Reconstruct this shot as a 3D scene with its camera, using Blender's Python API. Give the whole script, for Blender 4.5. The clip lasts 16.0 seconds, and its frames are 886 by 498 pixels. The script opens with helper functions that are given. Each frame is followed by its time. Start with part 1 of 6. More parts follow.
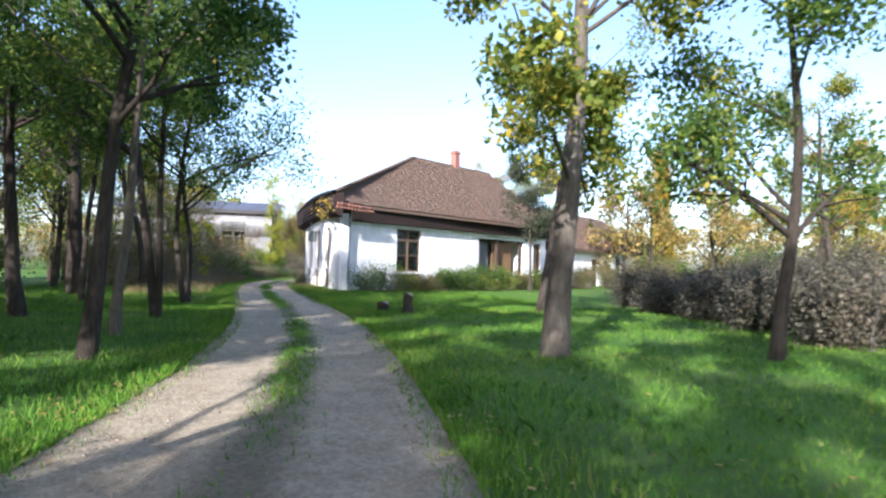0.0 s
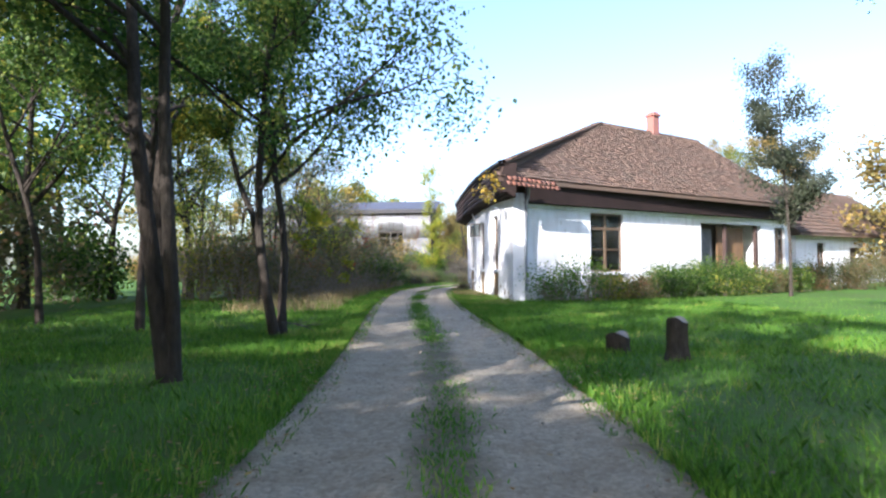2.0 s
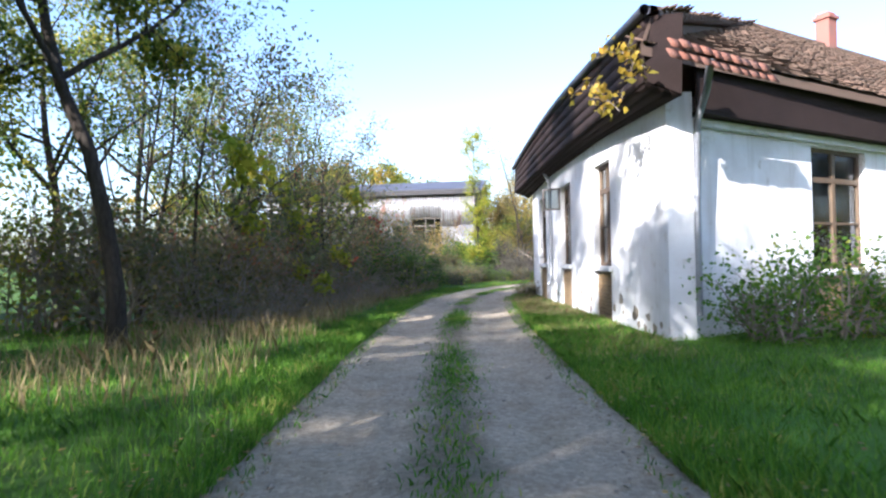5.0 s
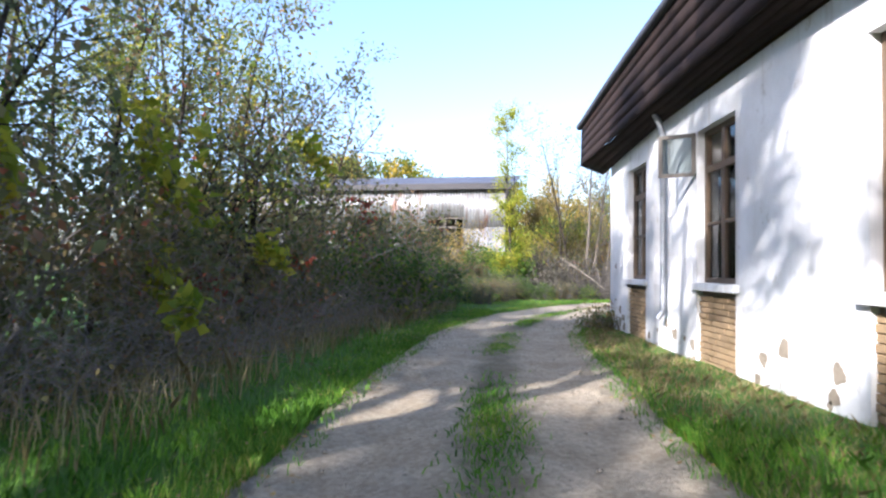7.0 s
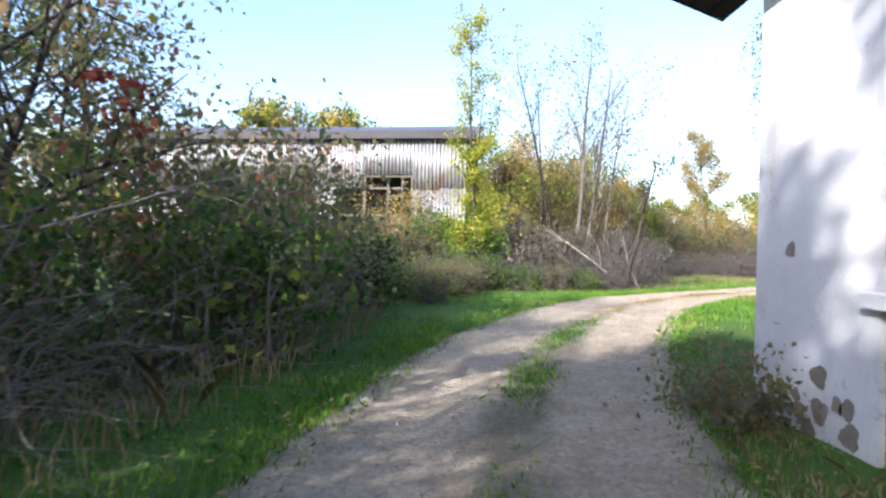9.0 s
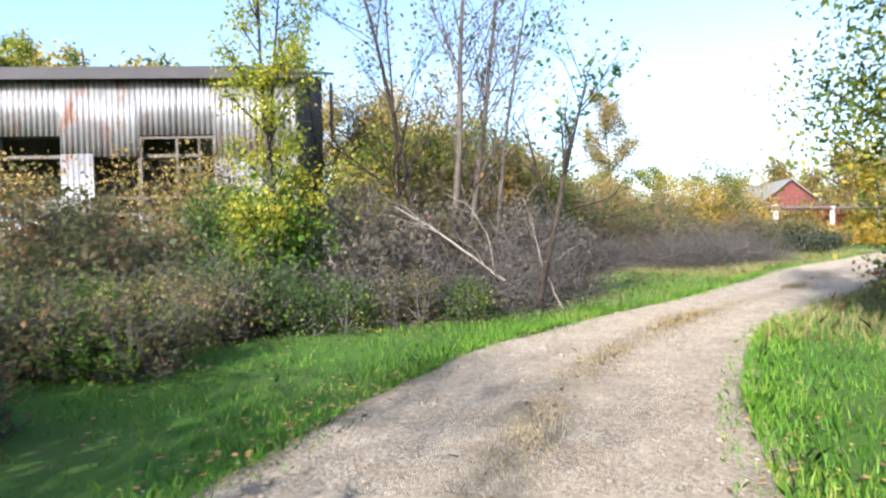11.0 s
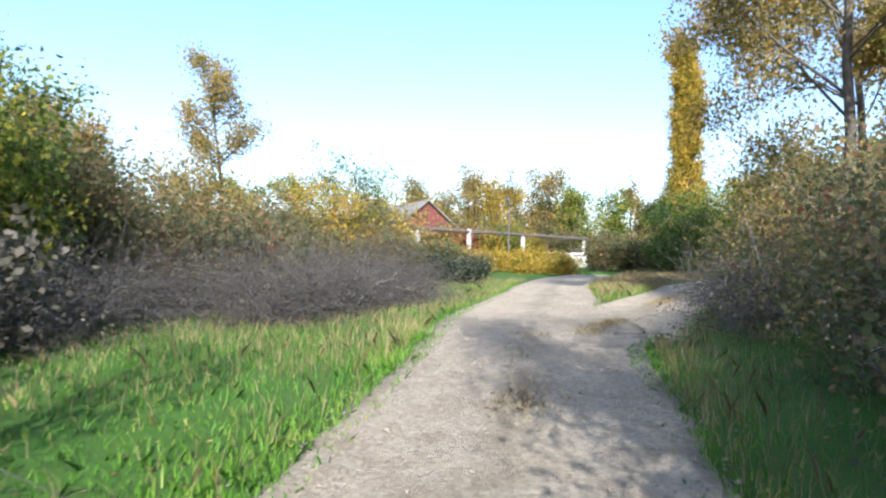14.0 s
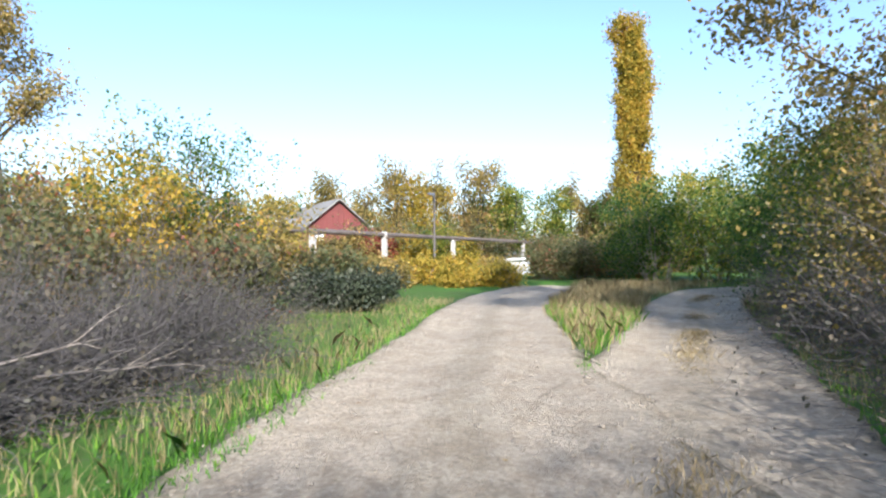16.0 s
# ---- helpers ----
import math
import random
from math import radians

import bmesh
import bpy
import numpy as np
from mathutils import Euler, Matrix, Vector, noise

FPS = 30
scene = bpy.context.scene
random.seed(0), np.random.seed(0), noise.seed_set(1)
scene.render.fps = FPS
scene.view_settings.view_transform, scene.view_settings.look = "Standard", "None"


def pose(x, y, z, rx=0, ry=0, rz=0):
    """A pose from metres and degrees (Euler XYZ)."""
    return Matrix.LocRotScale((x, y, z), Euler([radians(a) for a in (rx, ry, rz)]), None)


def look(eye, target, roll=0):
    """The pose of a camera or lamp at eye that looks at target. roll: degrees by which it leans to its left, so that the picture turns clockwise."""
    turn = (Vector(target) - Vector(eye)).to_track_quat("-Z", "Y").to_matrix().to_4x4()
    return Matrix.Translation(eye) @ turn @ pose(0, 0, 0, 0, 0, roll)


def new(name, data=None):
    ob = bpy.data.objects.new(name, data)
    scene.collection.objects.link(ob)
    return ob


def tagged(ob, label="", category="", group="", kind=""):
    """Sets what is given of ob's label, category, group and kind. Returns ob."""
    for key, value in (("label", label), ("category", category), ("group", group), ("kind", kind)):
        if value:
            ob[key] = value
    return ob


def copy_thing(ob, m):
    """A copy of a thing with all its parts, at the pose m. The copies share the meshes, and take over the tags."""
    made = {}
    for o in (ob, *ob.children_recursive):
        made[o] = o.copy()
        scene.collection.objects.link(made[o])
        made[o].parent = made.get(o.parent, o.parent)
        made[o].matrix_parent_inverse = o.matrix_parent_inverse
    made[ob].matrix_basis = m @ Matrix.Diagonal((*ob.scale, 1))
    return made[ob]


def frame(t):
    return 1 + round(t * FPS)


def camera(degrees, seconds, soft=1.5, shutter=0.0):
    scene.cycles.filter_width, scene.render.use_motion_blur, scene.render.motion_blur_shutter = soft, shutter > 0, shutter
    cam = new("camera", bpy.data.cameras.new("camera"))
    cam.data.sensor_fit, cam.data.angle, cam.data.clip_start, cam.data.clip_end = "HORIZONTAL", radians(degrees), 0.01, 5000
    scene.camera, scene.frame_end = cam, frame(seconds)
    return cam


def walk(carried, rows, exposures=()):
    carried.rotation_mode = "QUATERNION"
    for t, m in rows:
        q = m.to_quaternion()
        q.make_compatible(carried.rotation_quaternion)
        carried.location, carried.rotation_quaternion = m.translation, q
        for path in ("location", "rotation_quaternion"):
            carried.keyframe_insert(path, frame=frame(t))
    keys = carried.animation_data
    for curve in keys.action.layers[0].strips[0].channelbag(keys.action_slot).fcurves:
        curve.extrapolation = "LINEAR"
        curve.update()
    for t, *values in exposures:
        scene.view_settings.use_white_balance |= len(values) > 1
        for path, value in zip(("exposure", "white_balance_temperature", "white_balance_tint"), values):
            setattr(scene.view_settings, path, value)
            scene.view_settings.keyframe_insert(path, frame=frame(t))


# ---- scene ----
cam = camera(72.3, 16.0, soft=2.3, shutter=0.15)
PATH = [
    (0, (0.446, -1.378, 1.299), (1.123, 0.503, 1.355), 1.4),
    (0.5, (0.805, 0.89, 1.248), (1.325, 2.82, 1.289), 0.9),
    (1, (1.101, 2.826, 1.262), (1.477, 4.791, 1.243), 0.7),
    (1.5, (1.317, 4.787, 1.255), (1.562, 6.772, 1.263), 0.1),
    (2, (1.468, 6.511, 1.24), (1.629, 8.504, 1.294), -0.4),
    (2.5, (1.637, 8.245, 1.22), (1.747, 10.24, 1.304), -0.5),
    (3, (1.72, 10.036, 1.214), (1.801, 12.034, 1.257), -1.7),
    (3.5, (1.691, 11.831, 1.255), (1.759, 13.83, 1.268), -0.5),
    (4, (1.846, 13.499, 1.289), (1.897, 15.498, 1.32), -2.1),
    (6.5, (2.109, 23.137, 1.188), (2.059, 25.136, 1.225), 1.0),
    (7, (2.124, 24.948, 1.199), (2.066, 26.946, 1.266), 0.8),
    (7.5, (2.124, 26.99, 1.247), (2.08, 28.987, 1.348), 1.2),
    (8, (2.185, 28.894, 1.232), (2.171, 30.893, 1.292), 0.3),
    (8.5, (2.24, 30.902, 1.289), (2.271, 32.902, 1.294), 1.0),
    (11, (5.129, 41.292, 1.352), (5.547, 43.247, 1.286), -0.9),
    (11.5, (5.629, 42.843, 1.256), (6.235, 44.749, 1.25), 1.9),
    (12, (6.55, 44.283, 1.214), (7.312, 46.132, 1.216), 0.7),
    (12.5, (7.536, 45.567, 1.146), (8.48, 47.331, 1.174), -0.4),
    (13, (8.294, 46.631, 1.176), (9.411, 48.29, 1.127), 2.2),
    (13.5, (9.738, 48.042, 1.226), (11.02, 49.576, 1.196), 1.5),
    (14, (11.159, 49.204, 1.216), (12.558, 50.633, 1.217), 1.0),
    (14.5, (12.617, 50.2, 1.221), (14.095, 51.548, 1.226), 0.4),
    (15, (14.12, 51.362, 1.211), (15.649, 52.651, 1.263), 2.2),
    (15.5, (15.709, 52.488, 1.263), (17.25, 53.761, 1.31), 0.6),
    (16, (17.178, 53.533, 1.249), (18.72, 54.807, 1.274), -0.4),
]
walk(cam, [(t, look(eye, target, roll)) for t, eye, target, roll in PATH],
     exposures=[(0.0, 1.5, 5600, 16), (4.0, 1.7, 5550, 16), (8.5, 1.65, 5650, 17), (11.0, 1.45, 5700, 15), (12.5, 1.3, 5600, 14), (14.0, 1.25, 5450, 12), (16.0, 1.2, 5500, 13)])

# ---- world, sun ----
SUN_YAW, SUN_ELEV = 140.0, 28.0      # degrees to the left of +y, degrees up
world = bpy.data.worlds.new("sky_world")
scene.world = world
world.use_nodes = True
_wt = world.node_tree
_sky = _wt.nodes.new("ShaderNodeTexSky")
_sky.sky_type = "NISHITA"
_sky.sun_disc = False
_sky.sun_elevation = radians(SUN_ELEV)
_sky.sun_rotation = radians(-SUN_YAW)
_sky.air_density, _sky.dust_density, _sky.ozone_density = 1.0, 1.9, 1.0
_bg = _wt.nodes["Background"]
_bg.inputs["Strength"].default_value = 0.15
_wt.links.new(_sky.outputs["Color"], _bg.inputs["Color"])

_sd = bpy.data.lights.new("sun", "SUN")
_sd.energy, _sd.angle, _sd.color = 5.0, radians(0.6), (1.0, 0.9, 0.76)
sun = new("sun", _sd)
_a, _e = radians(SUN_YAW), radians(SUN_ELEV)
_to_sun = Vector((-math.sin(_a) * math.cos(_e), math.cos(_a) * math.cos(_e), math.sin(_e)))
sun.matrix_world = look((0, 0, 60), Vector((0, 0, 60)) - _to_sun)


# ---- materials ----
def mat(name, build, rough=0.85, metal=0.0):
    m = bpy.data.materials.new(name)
    m.use_nodes = True
    t = m.node_tree
    bsdf = t.nodes["Principled BSDF"]
    bsdf.inputs["Roughness"].default_value = rough
    bsdf.inputs["Metallic"].default_value = metal
    bsdf.inputs["Specular IOR Level"].default_value = 0.15 if rough > 0.8 else 0.5
    build(t, bsdf)
    return m


def nd(t, kind, **inputs):
    n = t.nodes.new(kind)
    for k, v in inputs.items():
        n.inputs[k.replace("_", " ")].default_value = v
    return n


def coords(t, scale=(1, 1, 1), local=False):
    tc = t.nodes.new("ShaderNodeTexCoord")
    if local:
        src = tc.outputs["Object"]
    else:
        geo = t.nodes.new("ShaderNodeNewGeometry")
        src = geo.outputs["Position"]
    mp = t.nodes.new("ShaderNodeMapping")
    mp.inputs["Scale"].default_value = scale
    t.links.new(src, mp.inputs["Vector"])
    return mp.outputs["Vector"]


def noise_fac(t, vec, scale, detail=5, rough=0.6, lo=0.35, hi=0.65):
    n = nd(t, "ShaderNodeTexNoise", Scale=scale, Detail=detail, Roughness=rough)
    t.links.new(vec, n.inputs["Vector"])
    r = nd(t, "ShaderNodeMapRange")
    r.inputs["From Min"].default_value, r.inputs["From Max"].default_value = lo, hi
    t.links.new(n.outputs["Fac"], r.inputs["Value"])
    return r.outputs["Result"]


def mix(t, fac, a, b, mode="MIX"):
    n = t.nodes.new("ShaderNodeMix")
    n.data_type, n.blend_type = "RGBA", mode
    for sock, v in ((n.inputs[0], fac), (n.inputs[6], a), (n.inputs[7], b)):
        if isinstance(v, (int, float)):
            sock.default_value = v
        elif isinstance(v, tuple):
            sock.default_value = (*v, 1.0) if len(v) == 3 else v
        else:
            t.links.new(v, sock)
    return n.outputs[2]


def bump(t, bsdf, height, strength=0.4, dist=0.01):
    b = nd(t, "ShaderNodeBump", Strength=strength, Distance=dist)
    t.links.new(height, b.inputs["Height"])
    t.links.new(b.outputs["Normal"], bsdf.inputs["Normal"])


def two_tone(c1, c2, c3, big=0.7, small=14.0, amount=0.5, strength=0.4, dist=0.01, local=False, stretch=(1, 1, 1)):
    """Base c1 with broad patches of c2 and fine grain of c3."""
    def build(t, bsdf):
        v = coords(t, stretch, local)
        c = mix(t, noise_fac(t, v, big), c1, c2)
        fine = noise_fac(t, v, small, 8, 0.7)
        f = t.nodes.new("ShaderNodeMath")
        f.operation = "MULTIPLY"
        f.inputs[1].default_value = amount
        t.links.new(fine, f.inputs[0])
        c = mix(t, f.outputs[0], c, c3)
        t.links.new(c, bsdf.inputs["Base Color"])
        bump(t, bsdf, fine, strength, dist)
    return build


def leaf_mat(name, stops, translucent=0.5):
    """Leaves that differ one from another, some light passing through."""
    m = bpy.data.materials.new(name)
    m.use_nodes = True
    t = m.node_tree
    bsdf = t.nodes["Principled BSDF"]
    bsdf.inputs["Roughness"].default_value = 0.55
    bsdf.inputs["Specular IOR Level"].default_value = 0.3
    geo = t.nodes.new("ShaderNodeNewGeometry")
    ramp = t.nodes.new("ShaderNodeValToRGB")
    e = ramp.color_ramp.elements
    while len(e) < len(stops):
        e.new(0.5)
    for el, (p, c) in zip(e, stops):
        el.position, el.color = p, (*c, 1)
    n = nd(t, "ShaderNodeTexNoise", Scale=0.9, Detail=2.0)
    t.links.new(geo.outputs["Position"], n.inputs["Vector"])
    add = t.nodes.new("ShaderNodeMath")
    add.operation = "MULTIPLY_ADD"
    add.inputs[1].default_value = 0.7
    t.links.new(geo.outputs["Random Per Island"], add.inputs[0])
    sc = t.nodes.new("ShaderNodeMath")
    sc.operation = "MULTIPLY_ADD"
    sc.inputs[1].default_value, sc.inputs[2].default_value = 1.2, -0.45
    t.links.new(n.outputs["Fac"], sc.inputs[0])
    t.links.new(sc.outputs[0], add.inputs[2])
    t.links.new(add.outputs[0], ramp.inputs["Fac"])
    t.links.new(ramp.outputs["Color"], bsdf.inputs["Base Color"])
    tr = t.nodes.new("ShaderNodeBsdfTranslucent")
    t.links.new(ramp.outputs["Color"], tr.inputs["Color"])
    mx = t.nodes.new("ShaderNodeMixShader")
    mx.inputs["Fac"].default_value = translucent
    t.links.new(bsdf.outputs[0], mx.inputs[1])
    t.links.new(tr.outputs[0], mx.inputs[2])
    t.links.new(mx.outputs[0], t.nodes["Material Output"].inputs["Surface"])
    return m


M_GROUND = mat("grassy_soil", two_tone((0.06, 0.13, 0.018), (0.075, 0.09, 0.03), (0.06, 0.155, 0.014), 0.35, 9.0, 0.6, 0.6, 0.03))
M_BARK = mat("grey_brown_bark", two_tone((0.060, 0.047, 0.036), (0.095, 0.08, 0.064), (0.022, 0.018, 0.014), 2.0, 22.0, 0.7, 0.9, 0.03, stretch=(1, 1, 0.25)))
M_BARK_MID = mat("grey_bark", two_tone((0.115, 0.098, 0.078), (0.16, 0.14, 0.115), (0.05, 0.042, 0.034), 2.0, 22.0, 0.6, 0.8, 0.02, stretch=(1, 1, 0.3)))
M_BARK_PALE = mat("pale_bark", two_tone((0.22, 0.19, 0.15), (0.14, 0.12, 0.09), (0.07, 0.055, 0.04), 2.0, 24.0, 0.6, 0.7, 0.02, stretch=(1, 1, 0.3)))
M_TWIG = mat("twig_bark", two_tone((0.23, 0.195, 0.16), (0.31, 0.27, 0.23), (0.14, 0.115, 0.095), 3.0, 30.0, 0.5, 0.3, 0.005))
# copy of the twig bark, darkened and greyed to carry shade and haze
M_TWIG_SHADE = mat("shade_greyed_twig_bark", two_tone((0.088, 0.080, 0.074), (0.13, 0.118, 0.108), (0.05, 0.045, 0.042), 3.0, 30.0, 0.5, 0.3, 0.005))
M_DEAD = mat("bleached_dead_wood", two_tone((0.34, 0.30, 0.25), (0.25, 0.215, 0.175), (0.14, 0.115, 0.09), 3.0, 30.0, 0.5, 0.4, 0.005))

# ---- helpers for building ----
def obj(name, bm, material, parent=None, label=""):
    me = bpy.data.meshes.new(name)
    bm.to_mesh(me)
    bm.free()
    if material:
        me.materials.append(material)
    ob = new(name, me)
    ob.parent = parent
    if label:
        ob["label"] = label
    return ob


part = obj


def raw(name, verts, faces, material, parent=None, label="", smooth=False, uv=None):
    """A mesh from arrays: faces all of the same number of corners."""
    verts, faces = np.asarray(verts, np.float32), np.asarray(faces, np.int32)
    me = bpy.data.meshes.new(name)
    k = faces.shape[1]
    me.vertices.add(len(verts))
    me.vertices.foreach_set("co", verts.ravel())
    me.loops.add(faces.size)
    me.loops.foreach_set("vertex_index", faces.ravel())
    me.polygons.add(len(faces))
    me.polygons.foreach_set("loop_start", np.arange(len(faces), dtype=np.int32) * k)
    if smooth:
        me.polygons.foreach_set("use_smooth", np.ones(len(faces), bool))
    if uv is not None:
        lay = me.uv_layers.new(name="uv")
        lay.data.foreach_set("uv", np.asarray(uv, np.float32)[faces.ravel()].ravel())
    me.update(calc_edges=True)
    me.validate()
    if material:
        me.materials.append(material)
    ob = new(name, me)
    ob.parent = parent
    if label:
        ob["label"] = label
    return ob


def empty(name, m=None, **tags):
    ob = new(name)
    if m is not None:
        ob.matrix_world = m
    return tagged(ob, **tags)


def box(bm, x0, x1, y0, y1, z0, z1, bevel=0.0):
    vs = [bm.verts.new(p) for p in ((x0, y0, z0), (x1, y0, z0), (x1, y1, z0), (x0, y1, z0), (x0, y0, z1), (x1, y0, z1), (x1, y1, z1), (x0, y1, z1))]
    fs = [bm.faces.new([vs[i] for i in q]) for q in ((3, 2, 1, 0), (4, 5, 6, 7), (0, 1, 5, 4), (1, 2, 6, 5), (2, 3, 7, 6), (3, 0, 4, 7))]
    if bevel > 0:
        es = {e for f in fs for e in f.edges}
        bmesh.ops.bevel(bm, geom=list(es), offset=bevel, segments=2, affect="EDGES", profile=0.6)
    return bm


def one_box(*a, bevel=0.0):
    return box(bmesh.new(), *a, bevel=bevel)


def tubes(lines, sides):
    """Tapered tubes round lines of (points, radii): vertices and quads."""
    vs, fs, base = [], [], 0
    ang = np.linspace(0, 2 * math.pi, sides, endpoint=False)
    for pts, rad in lines:
        pts, rad = np.asarray(pts, float), np.asarray(rad, float)
        d = np.gradient(pts, axis=0)
        d /= np.linalg.norm(d, axis=1)[:, None] + 1e-9
        ref = np.array([0, 0, 1.0]) if abs(d[0, 2]) < 0.8 else np.array([1.0, 0, 0])
        a = np.cross(d, ref)
        a /= np.linalg.norm(a, axis=1)[:, None] + 1e-9
        b = np.cross(d, a)
        ring = pts[:, None] + rad[:, None, None] * (np.cos(ang)[None, :, None] * a[:, None] + np.sin(ang)[None, :, None] * b[:, None])
        n = len(pts)
        vs.append(ring.reshape(-1, 3))
        i = np.arange(n - 1)[:, None] * sides + np.arange(sides)[None]
        j = np.arange(n - 1)[:, None] * sides + (np.arange(sides)[None] + 1) % sides
        fs.append((base + np.stack([i, j, j + sides, i + sides], -1)).reshape(-1, 4))
        base += n * sides
    return np.concatenate(vs), np.concatenate(fs)


def wander(rng, start, way, length, n, bend, rise=0.0):
    """A crooked line from start along way."""
    pts, p, d = [np.array(start, float)], np.array(start, float), np.array(way, float)
    d /= np.linalg.norm(d)
    for _ in range(n):
        d = d + rng.normal(0, bend, 3) + np.array([0, 0, rise])
        d /= np.linalg.norm(d)
        p = p + d * length / n
        pts.append(p)
    return np.array(pts)


def leaves(rng, at, size, spread, flat=0.4):
    """A small folded leaf at each place: vertices and quads (two triangles bent along the rib)."""
    n = len(at)
    c = at + rng.normal(0, spread, (n, 3))
    d = rng.normal(0, 1, (n, 3))
    d[:, 2] -= 0.5
    d /= np.linalg.norm(d, axis=1)[:, None]
    s = rng.normal(0, 1, (n, 3))
    s[:, 2] *= flat
    s -= (s * d).sum(1)[:, None] * d
    s /= np.linalg.norm(s, axis=1)[:, None] + 1e-9
    up = np.cross(d, s)
    L = size * rng.uniform(0.6, 1.35, n)[:, None]
    w = L * 0.32
    v = np.stack([c - d * L * 0.5, c + s * w + up * w * 0.35, c + d * L * 0.5, c - s * w + up * w * 0.35], 1).reshape(-1, 3)
    f = np.arange(4 * n).reshape(n, 4)
    return v, f


def limbs(rng, start, way, length, radius, level, levels, out, tips, bend=0.12, kids=(4, 6), spread=0.8, rise=0.03, ratio=0.55, attach=0.38, kids2=(4, 7), thick=1.0):
    n = max(4, int(8 - level * 1.5))
    pts = wander(rng, start, way, length, n, bend, rise)
    rad = radius * (1 - np.linspace(0, 1, n + 1) ** 1.2 * 0.78)
    out.setdefault(level, []).append((pts, rad))
    if level >= levels - 1:
        tips.append(pts)
    if level >= levels:
        return
    for k in range(rng.integers(*kids) if level else rng.integers(kids[0] + 2, kids[1] + 4)):
        f = rng.uniform(0.25 if level else attach, 1.0)
        i = min(int(f * n), n - 1)
        p = pts[i] + (pts[i + 1] - pts[i]) * (f * n - i)
        d = pts[i + 1] - pts[i]
        d /= np.linalg.norm(d)
        side = rng.normal(0, 1, 3)
        side -= side @ d * d
        side /= np.linalg.norm(side)
        w = d * rng.uniform(0.4, 0.9) + side * spread
        r = np.interp(f, np.linspace(0, 1, n + 1), rad) * rng.uniform(0.5, 0.75) * (1.0 if level else thick)
        limbs(rng, p, w, length * ratio * rng.uniform(0.7, 1.15) * (1.15 - 0.5 * f), r, level + 1, levels, out, tips, bend * 1.25, kids if level else kids2, spread, rise, ratio, attach, kids2, thick)


def make_tree(name, seed, height, radius, leaf, leaf_size, n_leaves, bark, label, category="tree", lean=(0, 0), stems=1, spread=0.8, levels=3,
              kids=(4, 6), bend=0.1, ratio=0.5, stem_spread=0.25, leaf_spread=0.16, rise=0.02, low=0.0, group="", attach=0.36, stem_lean=0.9, kids2=None, thick=1.0):
    """A tree at the origin: trunk and limbs in one mesh, the crown's leaves in another."""
    rng = np.random.default_rng(seed)
    root = empty(name, label=label, category=category, group=group)
    lines, tips = {}, []
    for s in range(stems):
        a = rng.uniform(0, 6.28)
        off = np.array([math.cos(a), math.sin(a), 0]) * (stem_spread if stems > 1 else 0)
        way = np.array([lean[0] + off[0] * stem_lean, lean[1] + off[1] * stem_lean, 1.0])
        limbs(rng, off * 0.5 + np.array([0, 0, -0.15]), way, height * (rng.uniform(0.75, 1.05) if stems > 1 else 1), radius * (rng.uniform(0.7, 1) if stems > 1 else 1),
              0, levels, lines, tips, bend * 0.55, kids, spread, rise, ratio, attach, kids2 or kids, thick)
    vs, fs, base = [], [], 0
    k = height / max(pts[:, 2].max() for g in lines.values() for pts, _ in g)
    for g in lines.values():
        for pts, _ in g:
            pts *= k
    for lv, group_ in lines.items():
        if lv == 0:
            for pts, rad in group_:
                rad[0] *= 1.3
                rad[1] *= 1.03
        v, f = tubes(group_, {0: 10, 1: 6, 2: 4}.get(lv, 3))
        vs.append(v), fs.append(f + base)
        base += len(v)
    raw("trunk", np.concatenate(vs), np.concatenate(fs), bark, root, smooth=True)
    if n_leaves:
        pts = np.concatenate([np.concatenate([t[:-1] + (t[1:] - t[:-1]) * q for q in (0.0, 0.33, 0.66)]) for t in tips])
        pts = pts[pts[:, 2] > low]
        pick = pts[rng.integers(0, len(pts), n_leaves)]
        v, f = leaves(rng, pick, leaf_size, leaf_spread)
        raw("crown", v, f, leaf, root)
    return root


def place(ob, x, y, turn=0.0, size=1.0, z=0.0):
    ob.matrix_world = pose(x, y, z, 0, 0, turn) @ Matrix.Scale(size, 4)
    return ob


def again(ob, x, y, turn=0.0, size=1.0, z=0.0):
    o = copy_thing(ob, pose(x, y, z, 0, 0, turn))
    o.scale = (size, size, size * random.uniform(0.92, 1.1))
    return o

# ---- ground and road ----
# middle of the road and its half width
ROAD = [(-10.5, -22.0, 1.6), (-6.5, -14.0, 1.6), (-2.2, -4.5, 1.55), (0.4, 1.5, 1.5), (1.3, 6.0, 1.42), (1.9, 11.0, 1.42), (2.1, 16.0, 1.45), (2.1, 21.0, 1.42), (2.2, 26.0, 1.45), (2.45, 31.0, 1.45),
        (2.9, 36.0, 1.4), (4.05, 40.2, 1.5), (5.8, 44.0, 1.5), (7.5, 46.55, 1.45), (9.0, 47.95, 1.3), (10.2, 49.0, 1.15), (12.35, 50.35, 1.15), (15.0, 52.25, 1.3), (17.2, 53.8, 1.45), (18.6, 54.75, 1.7), (20.4, 56.1, 1.7), (23.0, 57.9, 1.4), (25.3, 59.3, 1.35), (28.0, 61.2, 1.3), (33.0, 64.0, 1.3), (40.0, 66.5, 1.3)]
BRANCH = [(17.4, 53.6, 0.9), (19.6, 54.25, 1.25), (22.2, 55.15, 1.3), (25.5, 56.1, 1.15), (29.5, 57.3, 1.1), (34.0, 58.7, 1.2), (39.0, 59.4, 1.4), (45.0, 58.0, 1.4), (55.0, 53.5, 1.4)]


